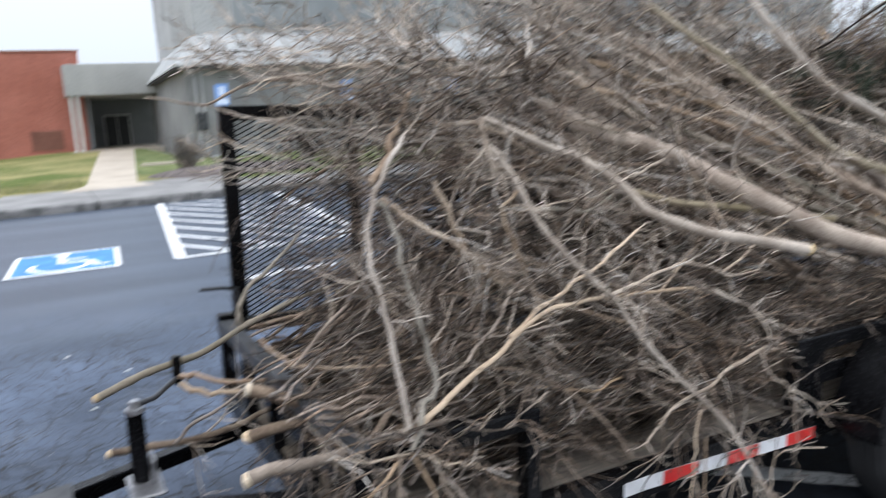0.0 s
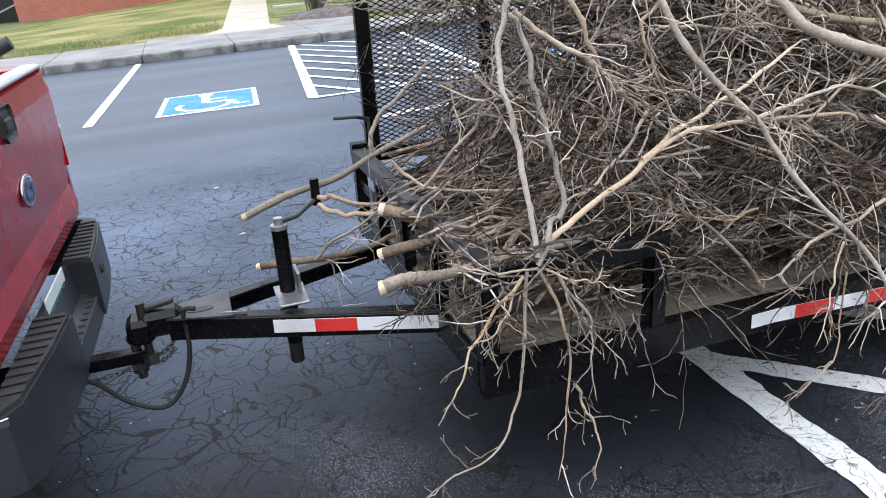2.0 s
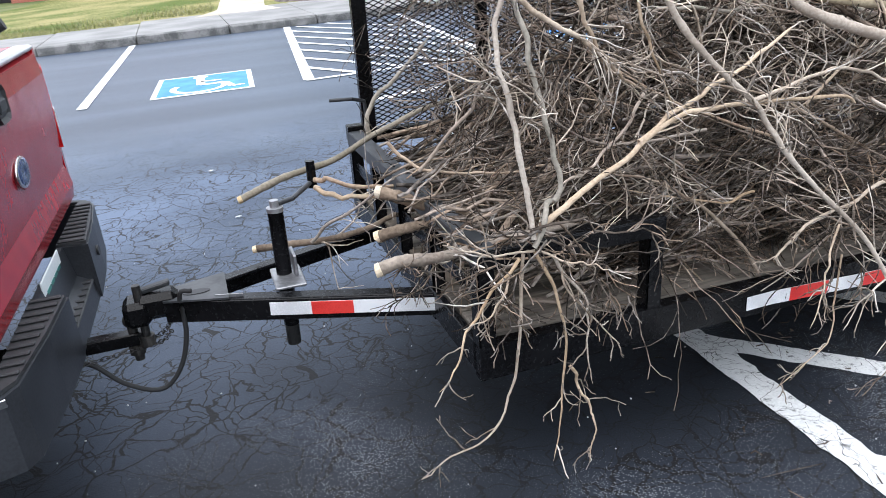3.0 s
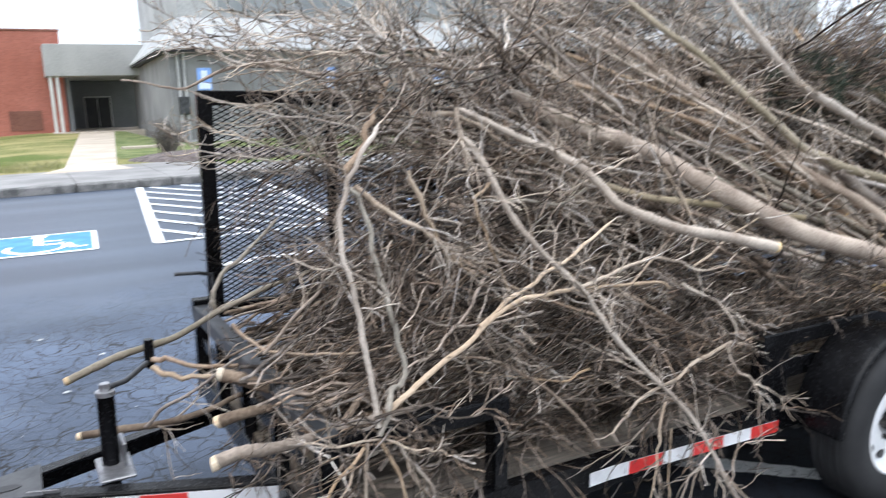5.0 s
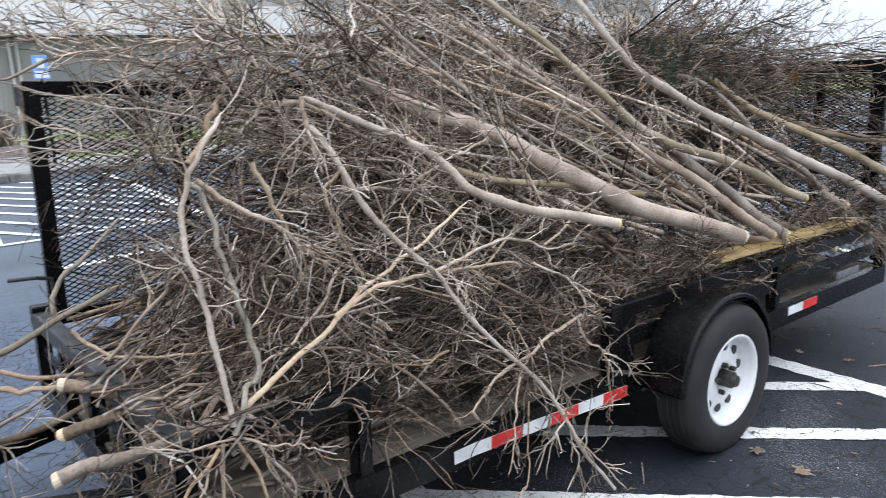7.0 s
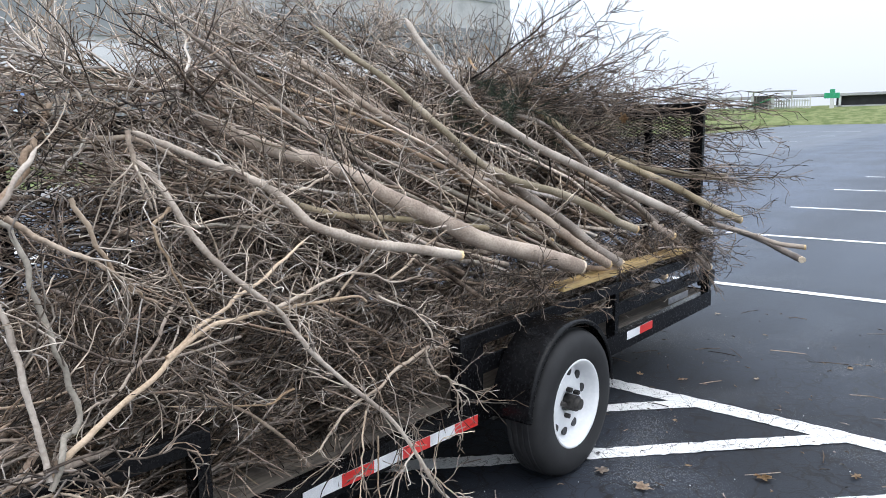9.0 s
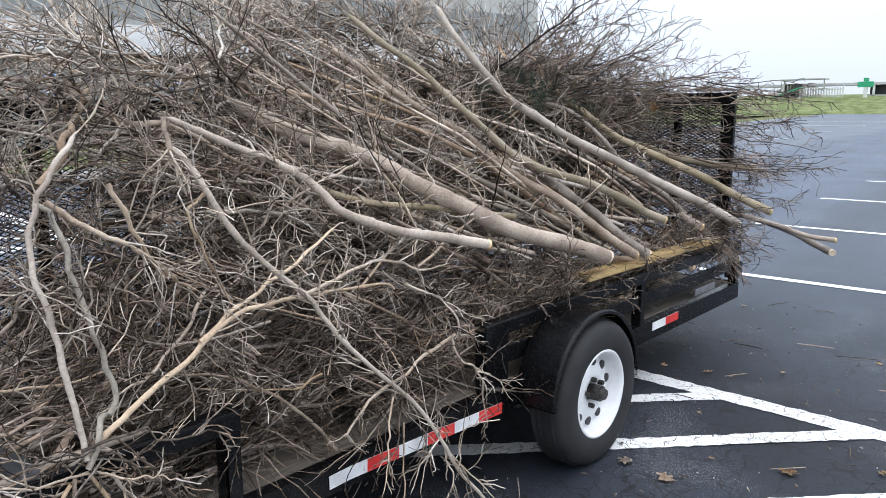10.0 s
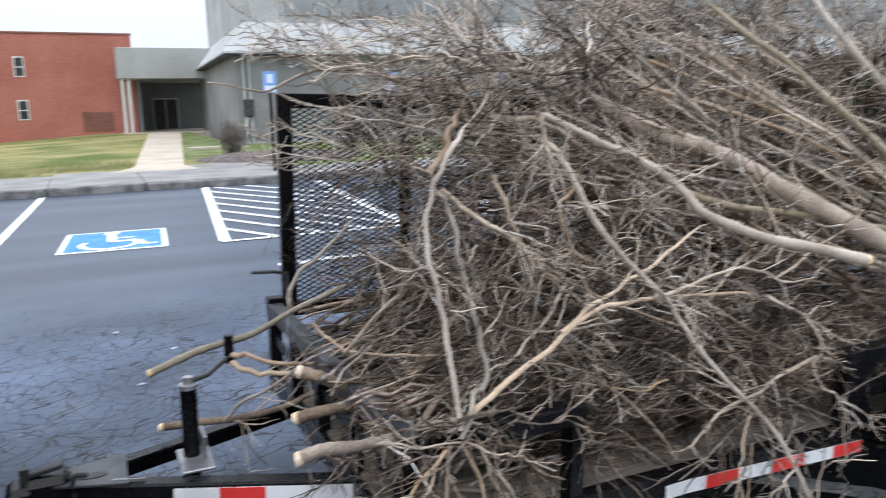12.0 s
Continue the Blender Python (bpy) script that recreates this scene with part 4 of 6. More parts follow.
# safety chain and cable to the truck
cable = spline([(-1.06, YC - 0.07, 0.54), (-1.10, YC - 0.06, 0.53), (-1.106, YC - 0.06, 0.394), (-1.148, YC - 0.06, 0.268), (-1.226, YC - 0.06, 0.198), (-1.332, YC - 0.06, 0.25), (-1.41, YC - 0.05, 0.335), (-1.47, YC - 0.05, 0.37)], 30)
cab = new("trailer_cable", tubes_mesh("trailer_cable", [(cable, np.full(30, 0.0085))], RUBBER, 8))
tagged(cab, "black electrical cable looping from drawbar to truck", "cable")
for s in (-1, 1):
    ch = spline([(-1.15, YC + 0.04 * s, 0.40), (-1.20, YC + 0.03 * s, 0.36), (-1.33, YC + 0.03 * s, 0.35), (-1.46, YC + 0.08 * s, 0.36)], 22)
    links = []
    for i in range(0, 21):
        a, b = ch[i], ch[i + 1]
        mid, d = (a + b) / 2, (b - a)
        up = np.array([0, 0, 1.0]) if i % 2 else np.array([0, 1.0, 0])
        s2 = np.cross(d, up)
        s2 = s2 / np.linalg.norm(s2) * 0.008
        ring = np.array([mid + d * 0.75 * math.cos(t) + s2 * math.sin(t) for t in np.linspace(0, 2 * math.pi, 9)])
        links.append((ring, np.full(9, 0.0018)))
    tagged(new("safety_chain", tubes_mesh("safety_chain", links, GREASE, 4)), "dull steel safety chain under the coupler", "chain")

# wheel and fender
HX, HZ = 1.975, 0.375
wheel_m = pose(HX, -0.205, HZ, 90, 0, 0) @ Matrix.Diagonal((0.945, 0.945, 0.84, 1))
wheel = new("wheel")
wheel.parent = trailer
tyre_prof = [(0.205, 0.0), (0.225, 0.012), (0.285, 0.020), (0.325, 0.008), (0.345, -0.018), (0.350, -0.05), (0.352, -0.10), (0.350, -0.15), (0.342, -0.185), (0.32, -0.205), (0.28, -0.215), (0.22, -0.205), (0.205, -0.19)]
part("tyre", lathe(tyre_prof, wheel_m, 72), RUBBER, wheel, "black trailer tyre", smooth=True)
bm = bmesh.new()
for k, zz in enumerate((-0.045, -0.08, -0.115, -0.15)):
    ringv = lathe([(0.3535, zz), (0.3575, zz - 0.003), (0.3575, zz - 0.022), (0.3535, zz - 0.025)], wheel_m, 72)
    me_tmp = bpy.data.meshes.new("t")
    ringv.to_mesh(me_tmp)
    ringv.free()
    bm.from_mesh(me_tmp)
    bpy.data.meshes.remove(me_tmp)
part("tread", bm, RUBBER, wheel)
rim_prof = [(0.214, 0.006), (0.210, 0.010), (0.202, 0.006), (0.190, -0.014), (0.183, -0.056), (0.172, -0.074), (0.155, -0.070), (0.115, -0.052), (0.085, -0.046), (0.055, -0.052), (0.045, -0.08), (0.05, -0.095), (0.12, -0.085), (0.19, -0.11), (0.205, -0.05), (0.216, -0.004)]
part("rim", lathe(rim_prof, wheel_m, 64), WHITERIM, wheel, "white steel wheel with round holes", smooth=True)
# holes not cut: near-black discs on the rim paint their shade
for i in range(10):
    a = i * math.pi / 5 + 0.2
    c = wheel_m @ Vector((0.146 * math.cos(a), 0.146 * math.sin(a), -0.066))
    c2 = wheel_m @ Vector((0.146 * math.cos(a), 0.146 * math.sin(a), -0.060))
    part("wheel_hole_disc", rod(c, c2 + (c2 - c) * 0.5, 0.0205, 18), DARK, wheel, "dark disc painting the shade in a round wheel hole")
for i in range(5):
    a = i * math.pi * 2 / 5 + 0.5
    c = wheel_m @ Vector((0.066 * math.cos(a), 0.066 * math.sin(a), -0.06))
    c2 = wheel_m @ Vector((0.066 * math.cos(a), 0.066 * math.sin(a), -0.022))
    part("lug_nut", rod(c, c2, 0.012, 6), GREASE, wheel)
hub = rod(wheel_m @ Vector((0, 0, -0.06)), wheel_m @ Vector((0, 0, 0.005)), 0.036, 24)
add_rod(hub, wheel_m @ Vector((0, 0, 0.005)), wheel_m @ Vector((0, 0, 0.028)), 0.029, 24, 0.024)
part("hub", hub, GREASE, wheel, "dark greasy hub cap")
wheel2 = copy_thing(wheel, Matrix.Translation((0, W, 0)) @ pose(2 * HX, 0, 0, 0, 0, 180))
part("axle", rod((HX, -0.14, HZ), (HX, W + 0.14, HZ), 0.035), GREASE, trailer)
for y in (0.02, W - 0.02):
    part("leaf_spring", bar((HX - 0.35, y, 0.37), (HX + 0.35, y, 0.37), 0.045, 0.025, 0.004), GREASE, trailer)


def fender(y0, y1):
    """A rolled steel arch close over the tyre, with a thin turned lip along its outer edge."""
    bm = bmesh.new()
    prof = []
    for i in range(49):
        a = radians(-4 + 188 * i / 48)
        prof.append((math.cos(a), math.sin(a)))

    def ring(y, rx, rz):
        return [bm.verts.new((HX + rx * c, y, max(HZ + rz * s, 0.39))) for c, s in prof]

    d = 1 if y1 > y0 else -1
    rows = [ring(y0 + 0.006 * d, 0.350, 0.360), ring(y0, 0.354, 0.364), ring(y0, 0.366, 0.376), ring(y0 + 0.008 * d, 0.372, 0.382), ring(y0 + 0.02 * d, 0.373, 0.383), ring(y1, 0.373, 0.383)]
    for r, s in zip(rows, rows[1:]):
        for i in range(len(prof) - 1):
            bm.faces.new((r[i], r[i + 1], s[i + 1], s[i]))
    bmesh.ops.recalc_face_normals(bm, faces=bm.faces)
    return part("fender", bm, BLACK, trailer, "glossy black rounded fender", smooth=True)


fender(-0.200, 0.0)
fender(W + 0.200, W)


# gates of expanded mesh
def ramp_gate(m, w, h, label, stiff, t=0.085):
    gate = new("ramp_gate")
    gate.parent = trailer
    gate.matrix_basis = m
    tagged(gate, label)
    part("frame_post", box(0, t, 0, 0.04, 0, h, 0.003), BLACK, gate)
    part("frame_post", box(w - t, w, 0, 0.04, 0, h, 0.003), BLACK, gate)
    part("frame_bar", box(t, w - t, 0, 0.04, h - t, h, 0.003), BLACK, gate)
    part("frame_bar", box(t, w - t, 0, 0.04, 0, t, 0.003), BLACK, gate)
    for x in stiff:
        part("stiffener", box(x, x + 0.05, 0.004, 0.036, t, h - t, 0.003), BLACK, gate)
    bm = bmesh.new()
    cw, chh = 0.044, 0.0215
    x0, x1, z0, z1 = t - 0.005, w - t + 0.005, t - 0.005, h - t + 0.005
    for sgn in (1, -1):
        slope = sgn * chh / cw
        span = (x1 - x0) * abs(slope)
        k = z0 - span
        while k < z1 + span:
            # the part of the line z = k + slope * (x - x0) inside the opening
            xs = [x0, x1]
            za, zb = k, k + slope * (x1 - x0)
            lo_, hi_ = min(za, zb), max(za, zb)
            if hi_ > z0 and lo_ < z1:
                xa, xb = sorted(((max(min(z0, hi_), lo_) - k) / slope + x0, (min(max(z1, lo_), hi_) - k) / slope + x0))
                if xb - xa > 0.01:
                    a = (xa, 0.018 + 0.002 * sgn, k + slope * (xa - x0))
                    b = (xb, 0.018 + 0.002 * sgn, k + slope * (xb - x0))
                    add_bar(bm, a, b, 0.003, 0.0045)
            k += chh
    part("expanded_mesh", bm, BLACK, gate, "black expanded steel mesh")
    return gate


side_gate = ramp_gate(pose(-0.253, W + 0.0, 0.70), 1.61, 0.985, "upright black mesh ramp gate on the far side", (0.57, 1.08), 0.062)
rear_gate = ramp_gate(pose(4.13, W - 0.06, 0.66, 0, 0, -90), 1.42, 1.095, "upright black mesh tailgate ramp", (0.5, 1.0))
bm = rod((-0.24, W - 0.01, 0.90), (-0.30, W - 0.04, 0.92), 0.008)
add_rod(bm, (-0.24, W - 0.01, 0.90), (-0.235, W - 0.01, 0.80), 0.008)
add_rod(bm, (-0.30, W - 0.04, 0.92), (-0.40, W - 0.04, 0.925), 0.008)
part("latch_pin", bm, GREYSTEEL, trailer, "bent steel latch pin")
part("latch_bracket", box(-0.33, -0.22, W - 0.04, W + 0.02, 0.73, 0.80, 0.004), BLACK, trailer)
part("tail_lamp_box", box(X1 - 0.09, X1 + 0.03, -0.01, 0.07, 0.52, 0.62, 0.006), BLACK, trailer)
part("tail_lamp", box(X1 + 0.03, X1 + 0.045, 0.0, 0.06, 0.535, 0.605, 0.006), LAMPRED, trailer, "red tail lamp lens")
part("marker_strip", box(3.45, 3.75, -0.008, 0.0, 0.52, 0.56, 0.002), BARESTEEL, trailer, "pale worn metal strip")

plank = part("wooden_plank", bar((2.20, 0.03, 0.782), (3.86, 0.05, 0.715), 0.090, 0.034, 0.004), YELLOWWOOD)
tagged(plank, "yellowed wooden plank lying on the trailer's side rail", "plank")


# ---- pickup truck ----
truck = empty("pickup_truck", pose(-1.515, 0.93, 0, 0, 0, -2.2), "red pickup truck hitched to the trailer", "truck")
# tailgate: upright slab with rolled top and a sunken lower panel
tg = part("tailgate", prism([(0.0, 0.66), (0.012, 0.72), (-0.004, 0.80), (0.014, 1.0), (0.016, 1.18), (0.004, 1.255), (-0.03, 1.27), (-0.05, 1.27), (-0.05, 0.66)], "y", -0.765, 0.765), CARRED, truck, "red painted tailgate with a wavy reflection")
part("tailgate_cap", box(-0.065, 0.006, -0.77, 0.77, 1.27, 1.292, 0.008), SILVERBAND, tg, "worn silver top moulding")
part("bed_cap", box(-0.10, -0.052, -0.77, 0.77, 1.262, 1.280, 0.004), PLASTIC, tg)
bm = box(0.012, 0.024, -0.06, 0.08, 1.13, 1.24, 0.02)
h = part("handle", bm, PLASTIC, tg, "black tailgate handle")
part("handle_lever", box(0.022, 0.034, -0.035, 0.055, 1.16, 1.205, 0.008), PLASTIC, h)
part("badge", lathe([(0.0, 0.0), (0.001, 0.006), (0.078, 0.006), (0.088, 0.0)], pose(0.016, 0.05, 0.958, 90, 0, 90) @ Matrix.Diagonal((1, 0.62, 1, 1)), 40), CHROME, tg, "chrome oval badge", smooth=True)
part("badge_field", lathe([(0.0, 0.004), (0.001, 0.0075), (0.067, 0.0075), (0.071, 0.004)], pose(0.016, 0.05, 0.958, 90, 0, 90) @ Matrix.Diagonal((1, 0.60, 1, 1)), 40), DARKBLUE, tg, "dark blue oval field", smooth=True)
part("lettering", box(0.014, 0.020, -0.68, -0.48, 0.955, 1.0, 0.004), CHROME, tg, "chrome model lettering as a plain bar")
part("lettering", box(0.010, 0.017, -0.70, -0.56, 0.875, 0.935, 0.012), CHROME, tg, "chrome trim level badge as a plain bar")
for side in (-1, 1):
    part("corner_post", prism([(0.0, side * 0.772), (-0.012, side * 0.86), (-0.06, side * 0.925), (-0.30, side * 0.975), (-0.30, side * 0.772)], "z", 0.69, 1.275), CARRED, truck)
    lamp = part("tail_lamp", prism([(0.012, side * 0.785), (-0.002, side * 0.866), (-0.054, side * 0.934), (-0.18, side * 0.962), (-0.18, side * 0.785)], "z", 0.87, 1.20), LAMPRED, truck, "red tail lamp with clear reverse section")
    part("reverse_lens", prism([(0.016, side * 0.789), (0.001, side * 0.868), (-0.052, side * 0.938), (-0.176, side * 0.966), (-0.176, side * 0.789)], "z", 0.955, 1.03), LAMPWHITE, lamp, "clear reverse lens")
for y0, y1 in ((-0.98, -0.90), (0.90, 0.98)):
    body = [(-0.30, 0.55), (-0.30, 1.275), (-2.0, 1.275), (-2.0, 0.55), (-1.55, 0.5)]
    arch = [(-1.05 + 0.46 * math.cos(a), 0.40 + 0.46 * math.sin(a)) for a in [radians(170 - 160 * i / 12) for i in range(13)]]
    part("bed_side", prism(body + arch, "y", y0, y1), CARRED, truck)
part("bed_liner", box(-1.97, -0.06, 0.884, 0.899, 0.76, 1.272), PLASTIC, truck, "black plastic bed liner")
part("bed_liner", box(-1.975, -1.96, -0.88, 0.88, 0.76, 1.272), PLASTIC, truck, "black plastic bed liner")
part("bed_floor", box(-2.0, -0.05, -0.9, 0.9, 0.70, 0.76), PLASTIC, truck)
part("bed_front", box(-2.05, -1.98, -0.9, 0.9, 0.70, 1.275), CARRED, truck)
part("cab", prism([(-2.06, 0.5), (-2.06, 1.28), (-2.16, 1.86), (-3.45, 1.88), (-4.05, 1.32), (-5.35, 1.20), (-5.45, 0.95), (-5.45, 0.5)], "y", -0.95, 0.95), CARRED, truck)
part("rear_window", box(-2.135, -2.095, -0.72, 0.72, 1.36, 1.78, 0.01, None), GLASS, truck)
for s in (-1, 1):
    for x in (-2.75, -3.45):
        part("side_window", box(x, x + 0.58, s * 0.952 - 0.006, s * 0.952 + 0.006, 1.36, 1.78, 0.004), GLASS, truck)
part("windscreen", bar((-4.0, 0, 1.37), (-3.5, 0, 1.85), 1.55, 0.02, up=(0, 0, 1)), GLASS, truck)
for x in (-1.05, -4.55):
    for s in (-1, 1):
        wm = pose(x, s * 0.98, 0.385, 90 * s, 0, 0)
        tw = part("truck_wheel", lathe([(0.23, -0.02), (0.33, 0.0), (0.375, -0.03), (0.385, -0.12), (0.375, -0.21), (0.33, -0.24), (0.23, -0.22)], wm, 40), RUBBER, truck, "black truck tyre", smooth=True)
        part("truck_rim", lathe([(0.02, -0.05), (0.18, -0.03), (0.23, -0.01), (0.24, -0.03), (0.2, -0.12), (0.02, -0.12)], wm, 40), BARESTEEL, tw, smooth=True)
part("chassis", box(-5.2, -0.2, -0.45, 0.45, 0.42, 0.58), GREASE, truck)

# step bumper: two ends with ribbed pads and a lower middle with the plate
def bumper_half(s):
    """One end of the step bumper, s = -1 the near side, 1 the far side."""
    y_in, y_out = 0.24 * s, 0.845 * s
    lo, hi = sorted((y_in, y_out))
    out = [(0.0, y_in), (0.108, y_in), (0.095, 0.50 * s), (0.068, 0.76 * s), (0.04, 0.81 * s), (-0.06, y_out), (-0.30, 0.86 * s), (-0.30, 0.80 * s), (0.0, 0.78 * s)]
    b = part("bumper", prism(out, "z", 0.40, 0.615), CHARCOAL, truck, "charcoal step bumper end")
    part("step_pad", prism([(0.0, 0.25 * s), (0.102, 0.25 * s), (0.090, 0.50 * s), (0.062, 0.75 * s), (0.03, 0.80 * s), (-0.06, 0.83 * s), (-0.06, 0.79 * s), (0.005, 0.78 * s)], "z", 0.616, 0.628), PLASTIC, b, "black ribbed step pad")
    for k in range(10):
        y = s * (0.265 + 0.05 * k)
        part("rib", box(0.004, 0.096 - 0.0035 * k, y - 0.010, y + 0.010, 0.628, 0.636, 0.003), PLASTIC, b)
    edge_bar = bar((0.046, 0.806 * s, 0.600), (-0.055, 0.847 * s, 0.600), 0.007, 0.024, 0.002)
    part("bright_corner", edge_bar, CHROME, b, "bright chrome corner edge")
    part("bright_edge", bar((-0.075, 0.849 * s, 0.600), (-0.29, 0.864 * s, 0.600), 0.007, 0.022, 0.002), CHROME, b, "bright chrome edge")


bumper_half(-1)
bumper_half(1)
part("bumper_middle", prism([(0.0, 0.62), (0.02, 0.62), (0.04, 0.50), (0.09, 0.47), (0.10, 0.40), (0.0, 0.38)], "y", -0.24, 0.24), CHARCOAL, truck, "charcoal lower middle of the bumper")
part("middle_step", box(0.03, 0.095, -0.23, 0.23, 0.472, 0.482, 0.003), PLASTIC, truck, "black ribbed middle step")
for k in range(8):
    part("rib", box(0.034, 0.09, -0.205 + 0.055 * k, -0.185 + 0.055 * k, 0.482, 0.488, 0.002), PLASTIC, truck)
pl = part("number_plate", box(0.018, 0.024, -0.16, 0.15, 0.495, 0.645, 0.002), PLATE, truck, "white number plate with green bars")
for i, (y0, y1) in enumerate(((-0.12, -0.06), (-0.045, 0.0), (0.015, 0.06), (0.075, 0.12))):
    part("plate_bar", box(0.024, 0.0255, y0, y1, 0.53, 0.60), PLATEGREEN, pl)
# socket shade painted as a near-black disc on the bumper face
part("socket_disc", rod((0.02, 0.40, 0.53), (0.109, 0.40, 0.53), 0.02, 16), DARK, truck, "dark disc painting the shade in a round socket")
hitch = part("hitch_receiver", bar((-0.25, -0.14, 0.385), (0.06, -0.14, 0.385), 0.075, 0.075, 0.006), BLACK, truck)
part("ball_mount", bar((0.05, -0.14, 0.385), (0.29, -0.14, 0.385), 0.05, 0.045, 0.004), BLACK, hitch)
bm = rod((0.245, -0.14, 0.30), (0.245, -0.14, 0.43), 0.016)
add_rod(bm, (0.245, -0.14, 0.325), (0.245, -0.14, 0.36), 0.028, 6)
bmesh.ops.create_uvsphere(bm, u_segments=16, v_segments=10, radius=0.026, matrix=pose(0.245, -0.14, 0.45))
part("hitch_ball", bm, GREASE, hitch, "dark tow ball with hex nut")

# yellow pole over the tailgate
pole = part("tool_pole", rod((-3.0, 1.2, 0.82), (-1.525, 1.2, 1.385), 0.025, 20), POLEYELLOW)
tagged(pole, "yellow fibreglass tool pole lying over the tailgate", "pole")
part("pole_tip", rod((-1.53, 1.2, 1.383), (-1.465, 1.2, 1.408), 0.026, 20, 0.022), PLASTIC, pole, "dark rubber pole tip")


# ---- the brush load ----
def unit(v):
    return v / (np.linalg.norm(v) + 1e-9)


def side_of(d, rng):
    """A random direction square to d."""
    v = np.array([rng.gauss(0, 1), rng.gauss(0, 1), rng.gauss(0, 1)])
    return unit(v - d * v.dot(d))


def shoot(p, d, length, r, n, wob, droop, rng):
    """A wandering twig axis with n points."""
    step = length / (n - 1)
    pts = [np.array(p, float)]
    d = unit(np.array(d, float))
    for i in range(n - 1):
        d = unit(d + np.array([rng.gauss(0, wob), rng.gauss(0, wob), rng.gauss(0, wob) - droop]))
        q = pts[-1] + d * step
        if q[2] < 0.01:
            q[2] = 0.01
        pts.append(q)
    return np.array(pts), np.linspace(r, max(0.0015, r * 0.30), n)


def twigs_on(axis, rad, rng, count, length, spread, out, fork=2, lo=0.2, droop=0.02):
    """Side shoots on an axis, each with a few finer shoots."""
    n = len(axis)
    for k in range(count):
        u = lo + (1 - lo) * rng.random()
        f = u * (n - 1)
        i = min(int(f), n - 2)
        p = axis[i] + (axis[i + 1] - axis[i]) * (f - i)
        d = unit(axis[i + 1] - axis[i])
        ln = length * (1.15 - 0.6 * u) * rng.uniform(0.5, 1.25)
        r0 = min(rad[i] * 0.55, 0.0065) * rng.uniform(0.6, 1.0)
        a, r = shoot(p, d + side_of(d, rng) * spread * rng.uniform(0.6, 1.4), ln, max(r0, 0.0026), 7, 0.24, droop, rng)
        out.append((a, r))
        for j in range(fork):
            i2 = rng.randint(1, 5)
            d2 = unit(a[i2 + 1] - a[i2])
            b, rb = shoot(a[i2], d2 + side_of(d2, rng) * spread, ln * rng.uniform(0.3, 0.6), r[i2] * 0.75, 5, 0.24, droop, rng)
            out.append((b, rb))
            if fork > 1 and rng.random() < 0.5:
                d3 = unit(b[2] - b[1])
                c, rc = shoot(b[rng.randint(1, 2)], d3 + side_of(d3, rng) * spread, ln * rng.uniform(0.12, 0.3), rb[2] * 0.8, 3, 0.18, droop, rng)
                out.append((c, rc))


def limb(points, r0, r1, bark, label, seed, cut=True, twigs=10, tlen=0.35, fork=2, tmat=None, lo=0.3):
    """A cut limb: knobbly tapered stem as one thing, with its sawn end and its twigs as parts."""
    rng = random.Random(seed)
    n = max(16, 9 * len(points))
    axis = spline(points, n)
    axis[1:-1] += np.array([[rng.gauss(0, 0.0004) for _ in range(3)] for _ in range(n - 2)])
    if r0 < 0.012:
        # slow kinks along the thinner stems
        m = max(4, n // 4)
        kink = np.array([[rng.gauss(0, 0.0042) for _ in range(3)] for _ in range(m)])
        kink[0] = kink[-1] = 0
        axis += np.stack([np.interp(np.linspace(0, m - 1, n), np.arange(m), kink[:, c]) for c in range(3)], axis=1)
    rad = np.linspace(r0, r1, n) * np.array([rng.uniform(0.96, 1.05) for _ in range(n)])
    for k in range(max(1, n // 9)):
        i = rng.randint(2, n - 3)
        rad[i - 1:i + 2] *= (1.05, 1.12, 1.05)
    rad[-2:] *= (0.6, 0.2)
    ob = new("cut_limb", tubes_mesh("cut_limb", [(axis, rad)], bark, 10))
    tagged(ob, label, "branch", "limbs on the trailer")
    if cut:
        d = Vector(axis[0] - axis[1]).normalized()
        a = Vector(axis[0])
        bm = bmesh.new()
        u = d.orthogonal().normalized()
        v = d.cross(u)
        slant = u * rng.uniform(-0.5, 0.5) + v * rng.uniform(-0.5, 0.5)
        rings = []
        for off, k in ((-0.004, 1.01), (0.010, 0.97)):
            ring = []
            for i in range(14):
                e = u * math.cos(i * math.pi / 7) + v * math.sin(i * math.pi / 7)
                ring.append(bm.verts.new(a + e * rad[0] * k + d * (off + (slant.dot(e) * rad[0] * 0.5 + rng.uniform(-0.0015, 0.0015) if off > 0 else 0))))
            rings.append(ring)
        for i in range(14):
            j = (i + 1) % 14
            bm.faces.new((rings[0][i], rings[0][j], rings[1][j], rings[1][i]))
        bm.faces.new(rings[1])
        bmesh.ops.recalc_face_normals(bm, faces=bm.faces)
        part("sawn_end", bm, CUTWOOD, ob, "pale fresh sawn end")
    if twigs:
        out = []
        twigs_on(axis, rad, rng, twigs, tlen, 0.9, out, fork, lo)
        tw = new("twig_spray", tubes_mesh("twig_spray", out, tmat or GREYTWIG, 3))
        tw.parent = ob
        tagged(tw, "fine side twigs of the limb", kind="stuff")
    return ob


